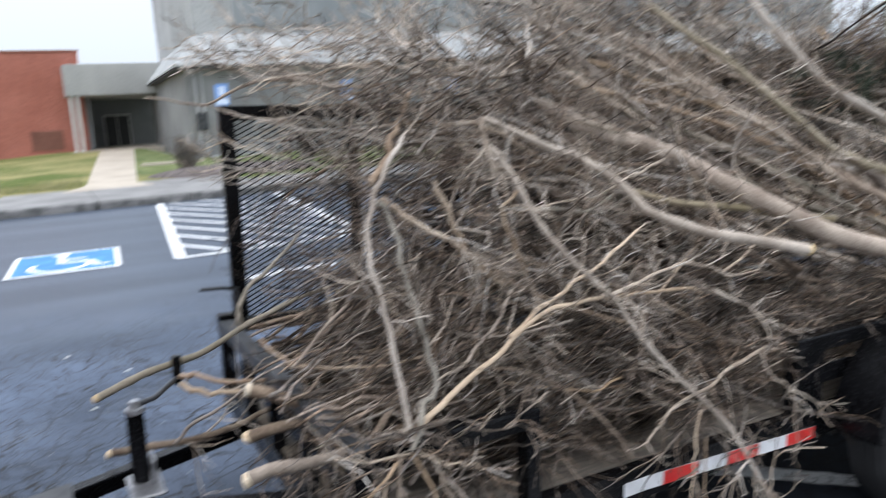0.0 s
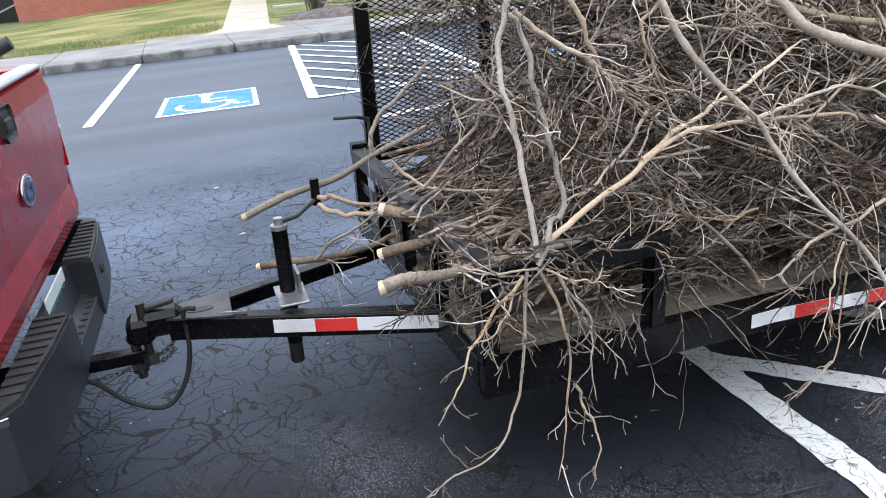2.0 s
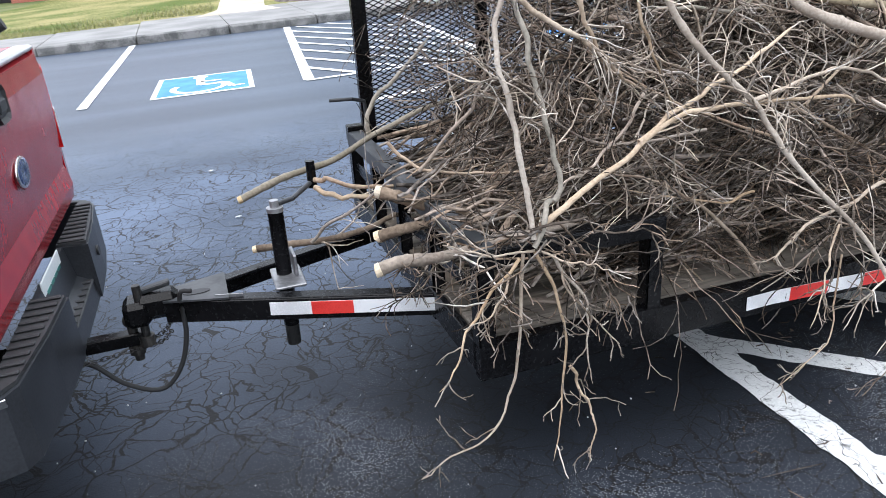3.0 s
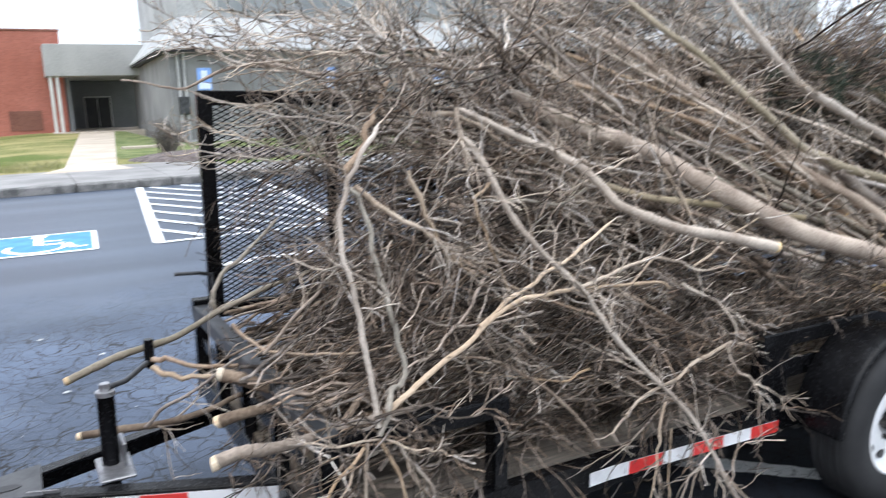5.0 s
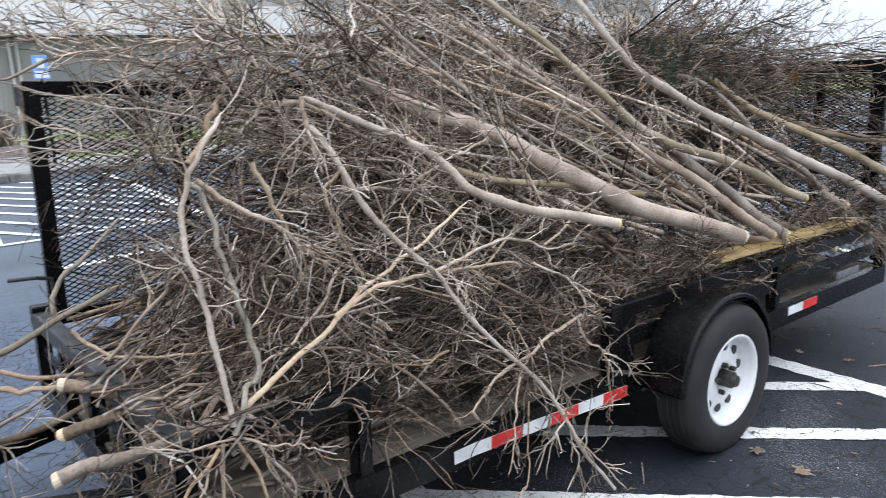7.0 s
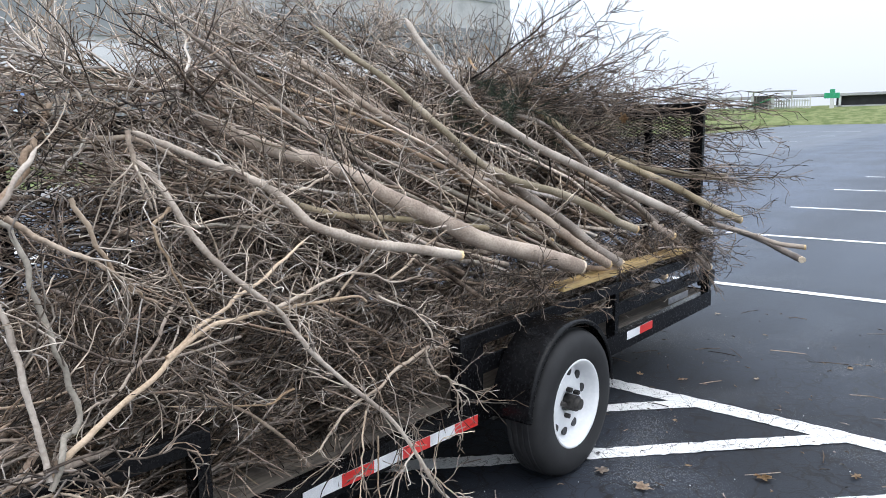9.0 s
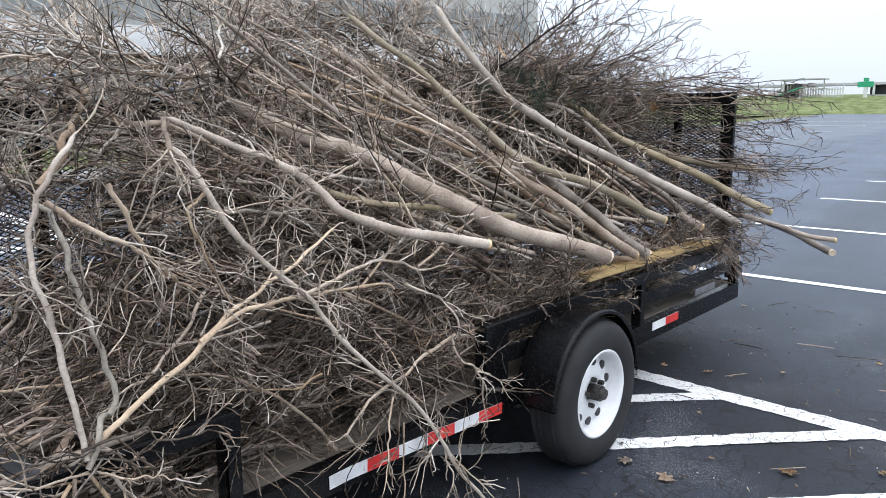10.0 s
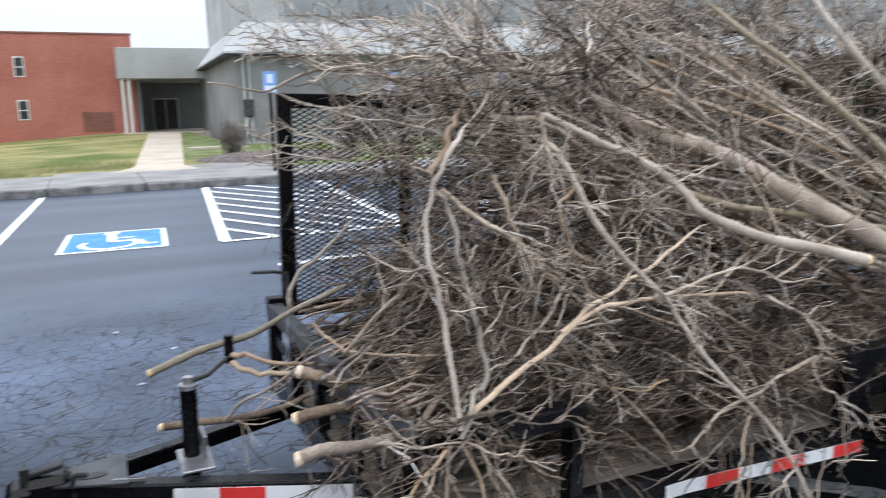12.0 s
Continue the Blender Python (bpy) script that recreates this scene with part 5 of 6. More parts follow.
T_BIG = "thick grey-brown cut limb with pale sawn end"
T_MID = "straight grey-brown cut limb lying on the load"
T_GREEN = "greenish mossy cut limb with pale sawn end"
T_PALE = "pale grey twisted branch hanging over the side"
T_LOG = "cut log end jutting over the front rail"
limb([(1.27, -0.13, 1.11), (1.04, -0.09, 1.17), (0.91, -0.06, 1.2), (0.81, -0.02, 1.24), (0.71, 0.02, 1.29), (0.67, 0.06, 1.35), (0.63, 0.1, 1.4), (0.56, 0.14, 1.45), (0.46, 0.18, 1.5), (0.36, 0.21, 1.55), (0.26, 0.24, 1.6)], 0.0185, 0.0090, PALEBARK, "curved pale limb with clean sawn end", 1, True, 12)
limb([(2.32, -0.03, 0.87), (2.08, 0.02, 0.96), (1.7, 0.07, 1.08), (1.47, 0.14, 1.2), (1.27, 0.22, 1.31), (1.17, 0.3, 1.39), (1.05, 0.39, 1.46), (0.92, 0.46, 1.51), (0.77, 0.51, 1.58), (0.68, 0.55, 1.64)], 0.0400, 0.0240, BARK, T_BIG, 2, True, 14)
limb([(1.86, 0.18, 1.11), (1.52, 0.18, 1.17), (1.35, 0.18, 1.21), (1.05, 0.18, 1.26), (0.93, 0.2, 1.29), (0.83, 0.23, 1.33), (0.74, 0.25, 1.39)], 0.0150, 0.0090, GREENBARK, T_GREEN, 13, False, 8)
limb([(2.94, -0.03, 0.97), (2.8, 0.02, 1.03), (2.57, 0.07, 1.14), (2.37, 0.12, 1.22), (2.13, 0.18, 1.29), (2.04, 0.23, 1.34), (1.99, 0.29, 1.38), (1.84, 0.36, 1.52), (1.73, 0.45, 1.65), (1.62, 0.54, 1.78), (1.52, 0.65, 1.89), (1.42, 0.75, 2.01)], 0.0215, 0.0120, GREENBARK, T_GREEN, 3, True, 14)
limb([(2.77, -0.02, 0.81), (2.61, 0.05, 0.92), (2.47, 0.12, 1.05), (2.29, 0.18, 1.17), (2.16, 0.25, 1.28), (2.03, 0.32, 1.38), (1.92, 0.38, 1.48)], 0.0250, 0.0160, BARK, T_MID, 4, True, 6)
limb([(2.62, -0.03, 0.83), (2.47, 0.03, 0.93), (2.33, 0.09, 1.04), (2.19, 0.15, 1.15), (2.03, 0.22, 1.24), (1.94, 0.34, 1.34), (1.85, 0.45, 1.47), (1.71, 0.53, 1.56), (1.57, 0.6, 1.66), (1.41, 0.68, 1.78), (1.29, 0.75, 1.87)], 0.0240, 0.0120, BARK, T_MID, 5, True, 14)
limb([(3.95, -0.06, 0.81), (3.64, 0.02, 0.96), (3.26, 0.11, 1.11), (2.98, 0.18, 1.23), (2.71, 0.24, 1.34), (2.47, 0.3, 1.44), (2.3, 0.36, 1.54), (2.15, 0.42, 1.63), (2.03, 0.5, 1.78), (1.94, 0.6, 1.95), (1.94, 0.7, 2.08)], 0.0280, 0.0130, PALEBARK, T_MID, 6, True, 12)
limb([(3.16, 0.35, 1.25), (3.02, 0.42, 1.41), (2.84, 0.5, 1.55), (2.65, 0.56, 1.61), (2.44, 0.62, 1.66)], 0.0150, 0.0080, BARK, T_MID, 29, False, 8)
limb([(4.35, -0.12, 0.85), (4.08, 0.02, 0.98), (3.84, 0.15, 1.12), (3.6, 0.27, 1.23), (3.4, 0.36, 1.32), (3.17, 0.43, 1.42), (2.92, 0.51, 1.58), (2.76, 0.6, 1.7)], 0.0270, 0.0140, GREENBARK, T_MID, 7, True, 10)
limb([(4.32, -0.02, 1.14), (4.09, 0.14, 1.17), (3.83, 0.3, 1.23), (3.73, 0.45, 1.3), (3.52, 0.59, 1.37), (3.33, 0.72, 1.45)], 0.0250, 0.0140, GREENBARK, T_GREEN, 8, True, 8)
limb([(4.76, -0.43, 0.53), (4.92, -0.27, 0.55), (4.8, -0.1, 0.66), (4.45, 0.03, 0.78), (4.36, 0.15, 0.82), (4.06, 0.28, 0.96), (3.8, 0.4, 1.1)], 0.0250, 0.0150, BARK, "dark limb jutting out past the tail of the trailer", 9, True, 8)
limb([(4.82, -0.43, 0.61), (4.77, -0.27, 0.63), (4.67, -0.1, 0.7), (4.23, 0.03, 0.83), (4.05, 0.15, 0.88)], 0.0180, 0.0110, BARK, "dark limb jutting out past the tail of the trailer", 10, True, 6)
limb([(4.07, -0.02, 0.56), (3.86, 0.03, 0.69), (3.65, 0.08, 0.83), (3.63, 0.14, 0.88), (3.51, 0.22, 1.01), (3.28, 0.3, 1.17)], 0.0280, 0.0150, BARK, T_MID, 11, True, 6)
limb([(3.51, 0, 0.85), (3.44, 0.06, 0.9), (3.5, 0.12, 0.92)], 0.0230, 0.0180, BARK, "short forked stub with torn pale end", 30, True, 1, 0.1)
limb([(3.44, 0.02, 0.61), (3.22, 0.11, 0.73), (2.97, 0.2, 0.84), (2.82, 0.3, 0.97), (2.63, 0.4, 1.14), (2.5, 0.5, 1.27), (2.39, 0.6, 1.37)], 0.0260, 0.0140, BARK, T_MID, 12, True, 8)
limb([(2.81, 0, 0.77), (2.58, 0.05, 0.81), (2.36, 0.1, 0.88), (2.21, 0.15, 0.96), (2.1, 0.2, 1.03)], 0.0150, 0.0100, BARK, T_MID, 31, True, 3)
limb([(1.05, -0.3, 0.23), (0.91, -0.27, 0.43), (0.79, -0.23, 0.65), (0.65, -0.18, 0.81), (0.53, -0.15, 0.95), (0.48, -0.11, 1.06), (0.34, -0.08, 1.2), (0.26, -0.03, 1.31), (0.22, 0.03, 1.45), (0.18, 0.1, 1.53)], 0.0055, 0.0095, PALEBARK, T_PALE, 14, False, 20, 0.26, 2, None, 0.05)
limb([(-0.22, -0.17, 0.86), (-0.22, -0.14, 0.94), (-0.22, -0.11, 1.06), (-0.22, -0.07, 1.16), (-0.23, -0.02, 1.28), (-0.19, 0.04, 1.4), (-0.12, 0.11, 1.48), (-0.01, 0.2, 1.57)], 0.0070, 0.0065, PALEBARK, T_PALE, 15, False, 8, 0.26)
limb([(-0.22, -0.17, 0.84), (-0.17, -0.15, 0.92), (-0.13, -0.13, 0.96), (-0.13, -0.11, 1.05), (-0.15, -0.09, 1.15), (-0.16, -0.06, 1.28), (-0.18, -0.02, 1.39), (-0.19, 0, 1.42)], 0.0072, 0.0055, GREENBARK, "thin green-streaked branch hanging over the side", 16, False, 8, 0.26)
limb([(-0.17, 0.02, 1.42), (-0.13, 0.01, 1.38), (-0.09, 0, 1.35), (-0.03, -0.01, 1.31), (0.02, -0.02, 1.28), (0.06, -0.03, 1.23), (0.08, -0.04, 1.2)], 0.0075, 0.0045, PALEBARK, T_PALE, 17, False, 10, 0.28)
limb([(-0.03, 0, 1.45), (-0.01, -0.01, 1.39), (0.03, -0.02, 1.3), (0.06, -0.02, 1.23), (0.1, -0.03, 1.19), (0.16, -0.04, 1.15)], 0.0065, 0.0035, PALEBARK, T_PALE, 32, False, 9, 0.28)
limb([(-0.21, -0.16, 0.86), (-0.1, -0.13, 0.93), (0.06, -0.1, 0.99), (0.22, -0.09, 1.07), (0.39, -0.07, 1.08), (0.61, -0.06, 1.06), (0.81, -0.05, 1.04), (0.87, -0.05, 1.01)], 0.0085, 0.0036, PALEBARK, T_PALE, 18, False, 18, 0.28)
limb([(0.12, -0.09, 1.03), (0.21, -0.07, 1.07), (0.32, -0.05, 1.11), (0.44, -0.04, 1.15), (0.56, -0.02, 1.2), (0.67, 0, 1.25)], 0.0070, 0.0040, PALEBARK, T_PALE, 19, False, 8, 0.26)
limb([(0.46, -0.06, 1.08), (0.57, -0.06, 1.09), (0.66, -0.06, 1.11), (0.76, -0.06, 1.12), (0.89, -0.05, 1.1), (1, -0.05, 1.05), (1.15, -0.05, 1.05)], 0.0060, 0.0030, PALEBARK, T_PALE, 33, False, 9, 0.24)
limb([(1.16, -0.06, 0.78), (1.02, -0.07, 0.76), (0.9, -0.08, 0.72), (0.78, -0.08, 0.7), (0.67, -0.09, 0.66), (0.58, -0.1, 0.6)], 0.0065, 0.0035, PALEBARK, T_PALE, 34, False, 12, 0.24)
limb([(1.13, -0.07, 0.78), (1.17, -0.08, 0.69), (1.25, -0.1, 0.61), (1.26, -0.11, 0.5), (1.27, -0.12, 0.39)], 0.0045, 0.0020, BARK, T_PALE, 35, False, 10, 0.18)
limb([(0.92, -0.05, 1.02), (1.06, -0.05, 0.95), (1.15, -0.06, 0.88), (1.19, -0.06, 0.78), (1.24, -0.06, 0.75)], 0.0050, 0.0025, PALEBARK, T_PALE, 36, False, 9, 0.22)
limb([(0.22, 0, 1.4), (0.17, -0.01, 1.35), (0.18, -0.03, 1.27), (0.21, -0.04, 1.19), (0.25, -0.05, 1.09)], 0.0050, 0.0025, PALEBARK, T_PALE, 37, False, 8, 0.22)
limb([(0.18, 0.1, 1.6), (0.18, 0.08, 1.52), (0.19, 0.07, 1.46), (0.2, 0.05, 1.39)], 0.0070, 0.0040, PALEBARK, T_PALE, 38, False, 8, 0.26)
limb([(-0.08, 0.3, 1.43), (-0, 0.35, 1.5), (0.04, 0.4, 1.55), (0.1, 0.45, 1.6), (0.17, 0.5, 1.69)], 0.0110, 0.0080, BARK, "knotty upright branch in the brush", 27, False, 10, 0.35)
limb([(-0.83, 1.13, 0.69), (-0.68, 1.13, 0.74), (-0.58, 1.13, 0.76), (-0.45, 1.14, 0.78), (-0.29, 1.14, 0.85), (-0.2, 1.14, 0.88), (-0.07, 1.15, 0.92), (0.1, 1.15, 0.95)], 0.0145, 0.0080, GREENBARK, "long cut pole jutting over the front rail", 20, True, 0)
limb([(-0.3, 1.15, 0.85), (-0.3, 1.16, 0.92), (-0.26, 1.17, 0.98), (-0.17, 1.17, 1.05), (-0.01, 1.18, 1.19)], 0.0105, 0.0060, GREENBARK, "upturned fork of a cut pole", 21, False, 0)
limb([(-0.82, 0.97, 0.54), (-0.69, 0.95, 0.54), (-0.61, 0.93, 0.54), (-0.51, 0.9, 0.55), (-0.4, 0.86, 0.58), (-0.31, 0.83, 0.62), (-0.18, 0.8, 0.64)], 0.0140, 0.0080, LOGBARK, T_LOG, 22, True, 4)
limb([(-0.62, 0.9, 0.55), (-0.56, 0.86, 0.62), (-0.45, 0.82, 0.68), (-0.33, 0.79, 0.76), (-0.18, 0.75, 0.81)], 0.0065, 0.0040, BARK, T_LOG, 39, False, 5)
limb([(-0.45, 0.5, 0.68), (-0.4, 0.47, 0.7), (-0.34, 0.45, 0.71), (-0.21, 0.42, 0.72)], 0.0200, 0.0130, LOGBARK, T_LOG, 23, True, 2)
limb([(-0.56, 0.05, 0.77), (-0.5, 0.05, 0.78), (-0.42, 0.05, 0.77), (-0.3, 0.05, 0.77), (-0.21, 0.05, 0.78), (-0.12, 0.05, 0.78), (0.02, 0.05, 0.78)], 0.0185, 0.0080, LOGBARK, T_LOG, 24, True, 12, 0.22)
limb([(-0.43, 0.52, 0.82), (-0.37, 0.49, 0.8), (-0.3, 0.45, 0.77), (-0.21, 0.42, 0.74), (-0.12, 0.39, 0.72), (0.02, 0.36, 0.69), (0.17, 0.33, 0.69), (0.34, 0.3, 0.69)], 0.0210, 0.0090, LOGBARK, "greenish log lying across the front rail", 25, True, 8)
limb([(-0.57, 0.95, 0.74), (-0.55, 0.91, 0.73), (-0.49, 0.88, 0.71), (-0.39, 0.84, 0.7), (-0.29, 0.8, 0.71)], 0.0105, 0.0070, PALEBARK, "short pale bent branch by the jack handle", 28, False, 2, 0.2)
limb([(-0.57, 0.95, 0.77), (-0.51, 0.9, 0.77), (-0.4, 0.85, 0.74), (-0.29, 0.8, 0.74)], 0.0090, 0.0060, BARK, "short brown branch by the jack handle", 41, False, 3, 0.2)
limb([(2.43, 0.3, 1.09), (2.34, 0.4, 1.22), (2.12, 0.5, 1.35), (2.03, 0.62, 1.46), (1.93, 0.75, 1.59), (1.8, 0.85, 1.72), (1.64, 0.95, 1.84)], 0.0120, 0.0070, BARK, T_MID, 42, False, 8)
limb([(3.92, 0.35, 0.87), (3.61, 0.41, 1.05), (3.33, 0.48, 1.2), (3.2, 0.54, 1.29), (3.01, 0.61, 1.38), (2.78, 0.67, 1.5), (2.57, 0.74, 1.58), (2.32, 0.8, 1.63)], 0.0130, 0.0070, PALEBARK, T_MID, 43, False, 8)
limb([(3.36, 0.5, 1.26), (3.18, 0.57, 1.42), (2.95, 0.65, 1.55), (2.84, 0.75, 1.63), (2.72, 0.85, 1.7), (2.62, 0.93, 1.79), (2.52, 1, 1.91)], 0.0140, 0.0070, BARK, T_MID, 44, False, 8)
limb([(2.9, 0.7, 1.6), (2.88, 0.73, 1.78), (2.79, 0.77, 1.9), (2.71, 0.8, 2.01)], 0.0080, 0.0050, PALEBARK, T_MID, 45, False, 6)
limb([(0.22, 0.45, 1.59), (0.36, 0.41, 1.57), (0.46, 0.37, 1.51), (0.56, 0.33, 1.44), (0.68, 0.29, 1.38), (0.82, 0.25, 1.33)], 0.0080, 0.0050, PALEBARK, T_MID, 46, False, 8)
limb([(0.34, 0.2, 1.32), (0.53, 0.2, 1.3), (0.62, 0.2, 1.28), (0.77, 0.2, 1.34)], 0.0060, 0.0040, GREENBARK, T_MID, 47, False, 6)
limb([(1.14, 0.1, 1.02), (1.37, 0.11, 1.11), (1.56, 0.12, 1.2), (1.5, 0.14, 1.32), (1.46, 0.15, 1.41)], 0.0050, 0.0025, PALEBARK, T_PALE, 48, False, 5, 0.2)
limb([(0.96, 0.2, 1.42), (0.87, 0.19, 1.39), (0.75, 0.17, 1.37), (0.64, 0.16, 1.33), (0.56, 0.15, 1.29)], 0.0055, 0.0030, PALEBARK, T_PALE, 49, False, 6, 0.2)
limb([(1.02, 0.15, 1.38), (1.08, 0.1, 1.25), (1.09, 0.05, 1.17), (1.02, 0, 1.09)], 0.0050, 0.0025, PALEBARK, T_PALE, 50, False, 6, 0.2)
limb([(0.21, 0.02, 1.13), (0.13, 0.01, 1.03), (0.02, -0.01, 0.96), (-0.07, -0.02, 0.93)], 0.0050, 0.0030, BARK, T_PALE, 51, False, 8, 0.22)
limb([(0.62, 0, 0.51), (0.5, 0.01, 0.67), (0.4, 0.03, 0.77), (0.29, 0.04, 0.85), (0.14, 0.05, 0.9)], 0.0060, 0.0035, BARK, T_PALE, 52, False, 10, 0.22)
limb([(-0.34, 0.35, 0.92), (-0.27, 0.31, 1.01), (-0.19, 0.28, 1.1), (-0.16, 0.24, 1.2), (-0.16, 0.2, 1.27)], 0.0055, 0.0035, BARK, T_PALE, 53, False, 8, 0.22)
limb([(-0.39, 0.5, 0.98), (-0.32, 0.45, 0.9), (-0.2, 0.4, 0.87), (-0.06, 0.35, 0.87), (0.09, 0.3, 0.88)], 0.0055, 0.0030, BARK, T_PALE, 54, False, 8, 0.22)
limb([(-0.52, 1.35, 1.73), (-0.37, 1.32, 1.7), (-0.3, 1.29, 1.7), (-0.17, 1.26, 1.75), (-0.06, 1.23, 1.78), (0.15, 1.19, 1.75), (0.42, 1.16, 1.72), (1.14, 1.1, 1.62)], 0.0030, 0.0100, BARK, "long thin branch reaching out over the gate", 26, False, 16, 0.35)
def spray(points, r, seed):
    """A thin drooping side branch with a few short twigs."""
    limb(points, r, 0.0014, PALEBARK, "thin pale spray drooping towards the asphalt", seed, False, 7, 0.13, 1, None, 0.1)


spray([(-0.25, -0.17, 0.83), (-0.27, -0.18, 0.62), (-0.31, -0.19, 0.46), (-0.37, -0.20, 0.36), (-0.52, -0.21, 0.32), (-0.58, -0.22, 0.30)], 0.0046, 40)
spray([(-0.22, -0.17, 0.83), (-0.15, -0.19, 0.61), (-0.17, -0.20, 0.41), (-0.21, -0.22, 0.23)], 0.0046, 41)
spray([(-0.13, -0.17, 0.48), (-0.11, -0.18, 0.41), (-0.08, -0.20, 0.34), (-0.08, -0.21, 0.27), (-0.10, -0.22, 0.19)], 0.0046, 42)
spray([(-0.17, -0.17, 0.81), (-0.10, -0.19, 0.68), (-0.09, -0.20, 0.59), (-0.09, -0.22, 0.44)], 0.0046, 43)
spray([(-0.26, -0.17, 0.82), (-0.35, -0.18, 0.74), (-0.42, -0.20, 0.67), (-0.46, -0.21, 0.59), (-0.51, -0.22, 0.54)], 0.0046, 44)
spray([(-0.22, -0.17, 0.83), (-0.33, -0.19, 0.85), (-0.42, -0.20, 0.89), (-0.47, -0.22, 0.92)], 0.0032, 45)
spray([(-0.21, -0.17, 0.83), (-0.14, -0.19, 0.79), (-0.09, -0.20, 0.78), (-0.04, -0.22, 0.76)], 0.0032, 46)
spray([(-0.15, -0.17, 0.78), (-0.14, -0.19, 0.72), (-0.07, -0.20, 0.62), (-0.01, -0.22, 0.54)], 0.0032, 47)
spray([(-0.29, -0.17, 0.78), (-0.35, -0.20, 0.71), (-0.40, -0.22, 0.70)], 0.0032, 48)
spray([(0.84, -0.10, 0.56), (0.80, -0.14, 0.44), (0.75, -0.18, 0.35), (0.67, -0.22, 0.32), (0.49, -0.26, 0.28)], 0.0032, 49)
spray([(0.88, -0.25, 0.49), (0.88, -0.28, 0.39), (0.80, -0.30, 0.32)], 0.0032, 50)
spray([(0.90, -0.25, 0.47), (0.99, -0.28, 0.35), (1.13, -0.30, 0.19)], 0.0032, 51)
spray([(0.86, -0.25, 0.54), (0.74, -0.28, 0.51), (0.66, -0.30, 0.44)], 0.0032, 52)
spray([(0.65, -0.25, 0.75), (0.61, -0.27, 0.66), (0.59, -0.28, 0.57), (0.54, -0.30, 0.48)], 0.0032, 53)


def top_of(x):
    """The height of the load along the trailer."""
    return float(np.interp(x, (-0.5, -0.1, 0.3, 1.0, 2.0, 3.0, 3.6, 4.1), (1.3, 1.6, 1.95, 2.22, 2.28, 2.16, 2.0, 1.72)))


def face_of(x, z):
    """The load's near face: upright at the front, leaning back where the limbs lie."""
    s = min(1.0, max(0.0, (x - 0.2) / 1.2))
    return 0.13 + 1.08 * s * min(1.0, max(0.0, (z - 0.80) / 1.15))


def behind(p, more=0.04):
    """Moves a point back behind the near face."""
    p = np.array(p, float)
    p[1] = max(p[1], face_of(p[0], p[2]) + more)
    return p


def bough(a, b, r, rng, count, tlen, droop=0.015, spread=0.75, fork=2, inside=True):
    """One brush branch from its butt a to its tip b, with its twigs."""
    a, b = np.array(a, float), np.array(b, float)
    if inside:
        a, b = behind(a), behind(b)
    n = 10
    axis = a + (b - a) * np.linspace(0, 1, n)[:, None]
    ln = np.linalg.norm(b - a)
    bow = side_of(unit(b - a), rng) * ln * rng.uniform(0.02, 0.10)
    axis = axis + bow * np.sin(np.linspace(0, math.pi, n))[:, None]
    axis[1:] += np.cumsum(np.array([[rng.gauss(0, 0.012) for _ in range(3)] for _ in range(n - 1)]), axis=0)
    rad = np.linspace(r, max(0.002, r * 0.22), n)
    out = [(axis, rad)]
    twigs_on(axis, rad, rng, count, tlen, spread, out, fork, 0.18, droop)
    return out


# straight limbs laid up the sloping near face
rng = random.Random(55)
for k in range(11):
    bx = rng.uniform(1.75, 3.95)
    bz = rng.uniform(0.80, 1.10)
    a = np.array((bx, face_of(bx, bz) - rng.uniform(0.0, 0.06), bz))
    b = np.array((bx - rng.uniform(0.9, 1.6), 0, rng.uniform(1.55, 2.05)))
    b[1] = face_of(b[0], b[2]) + rng.uniform(-0.05, 0.08)
    mid = (a + b) / 2 + np.array((rng.gauss(0, 0.06), rng.gauss(-0.02, 0.03), rng.gauss(0.0, 0.06)))
    r = rng.uniform(0.008, 0.015)
    limb([a, mid, b], r, r * 0.5, (BARK, PALEBARK, GREENBARK, BARK)[k % 4], "straight slim cut limb laid up the load", 200 + k, True, 9, 0.34, 1, TWIG)
for k in range(12):
    # crooked pale branches on the front face
    ax = rng.uniform(-0.05, 1.3)
    az = rng.uniform(0.75, 1.3)
    a = np.array((ax, face_of(ax, az) - rng.uniform(0.0, 0.12), az))
    b = a + np.array((rng.choice((-1, 1)) * rng.uniform(0.4, 0.8), 0, rng.uniform(0.05, 0.4)))
    b[0] = max(b[0], -0.1)
    b[1] = face_of(b[0], b[2]) - rng.uniform(0.0, 0.08)
    mid = (a + b) / 2 + np.array((rng.gauss(0, 0.06), rng.gauss(0, 0.03), rng.gauss(0, 0.06)))
    r = rng.uniform(0.003, 0.006)
    limb([a, mid, b], r, r * 0.4, (PALEBARK, BARK)[k % 2], "crooked pale branch on the face of the load", 300 + k, False, 10, 0.36, 2, (GREYTWIG, TWIG)[k % 2])


rng = random.Random(77)
loose = []
grey_tips = []
for k in range(150):
    # crowns swept forward from butts along the near and rear sides
    bx = rng.uniform(1.5, 3.9)
    a = (bx, rng.uniform(0.05, 1.45), rng.uniform(0.6, 1.25))
    tx = bx - rng.uniform(1.3, 2.5)
    b = (max(tx, 0.05 + rng.uniform(0, 0.6)), rng.uniform(0.1, 1.5), 0)
    b = (b[0], b[1], 0.6 + (top_of(b[0]) - 0.62) * rng.uniform(0.35, 1.0))
    r = rng.uniform(0.007, 0.017)
    br = bough(a, b, r, rng, rng.randint(10, 16), 0.50)
    if k < 90:
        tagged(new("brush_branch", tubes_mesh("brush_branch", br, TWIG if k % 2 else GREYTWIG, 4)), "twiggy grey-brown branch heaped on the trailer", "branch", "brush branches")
    else:
        grey_tips += br
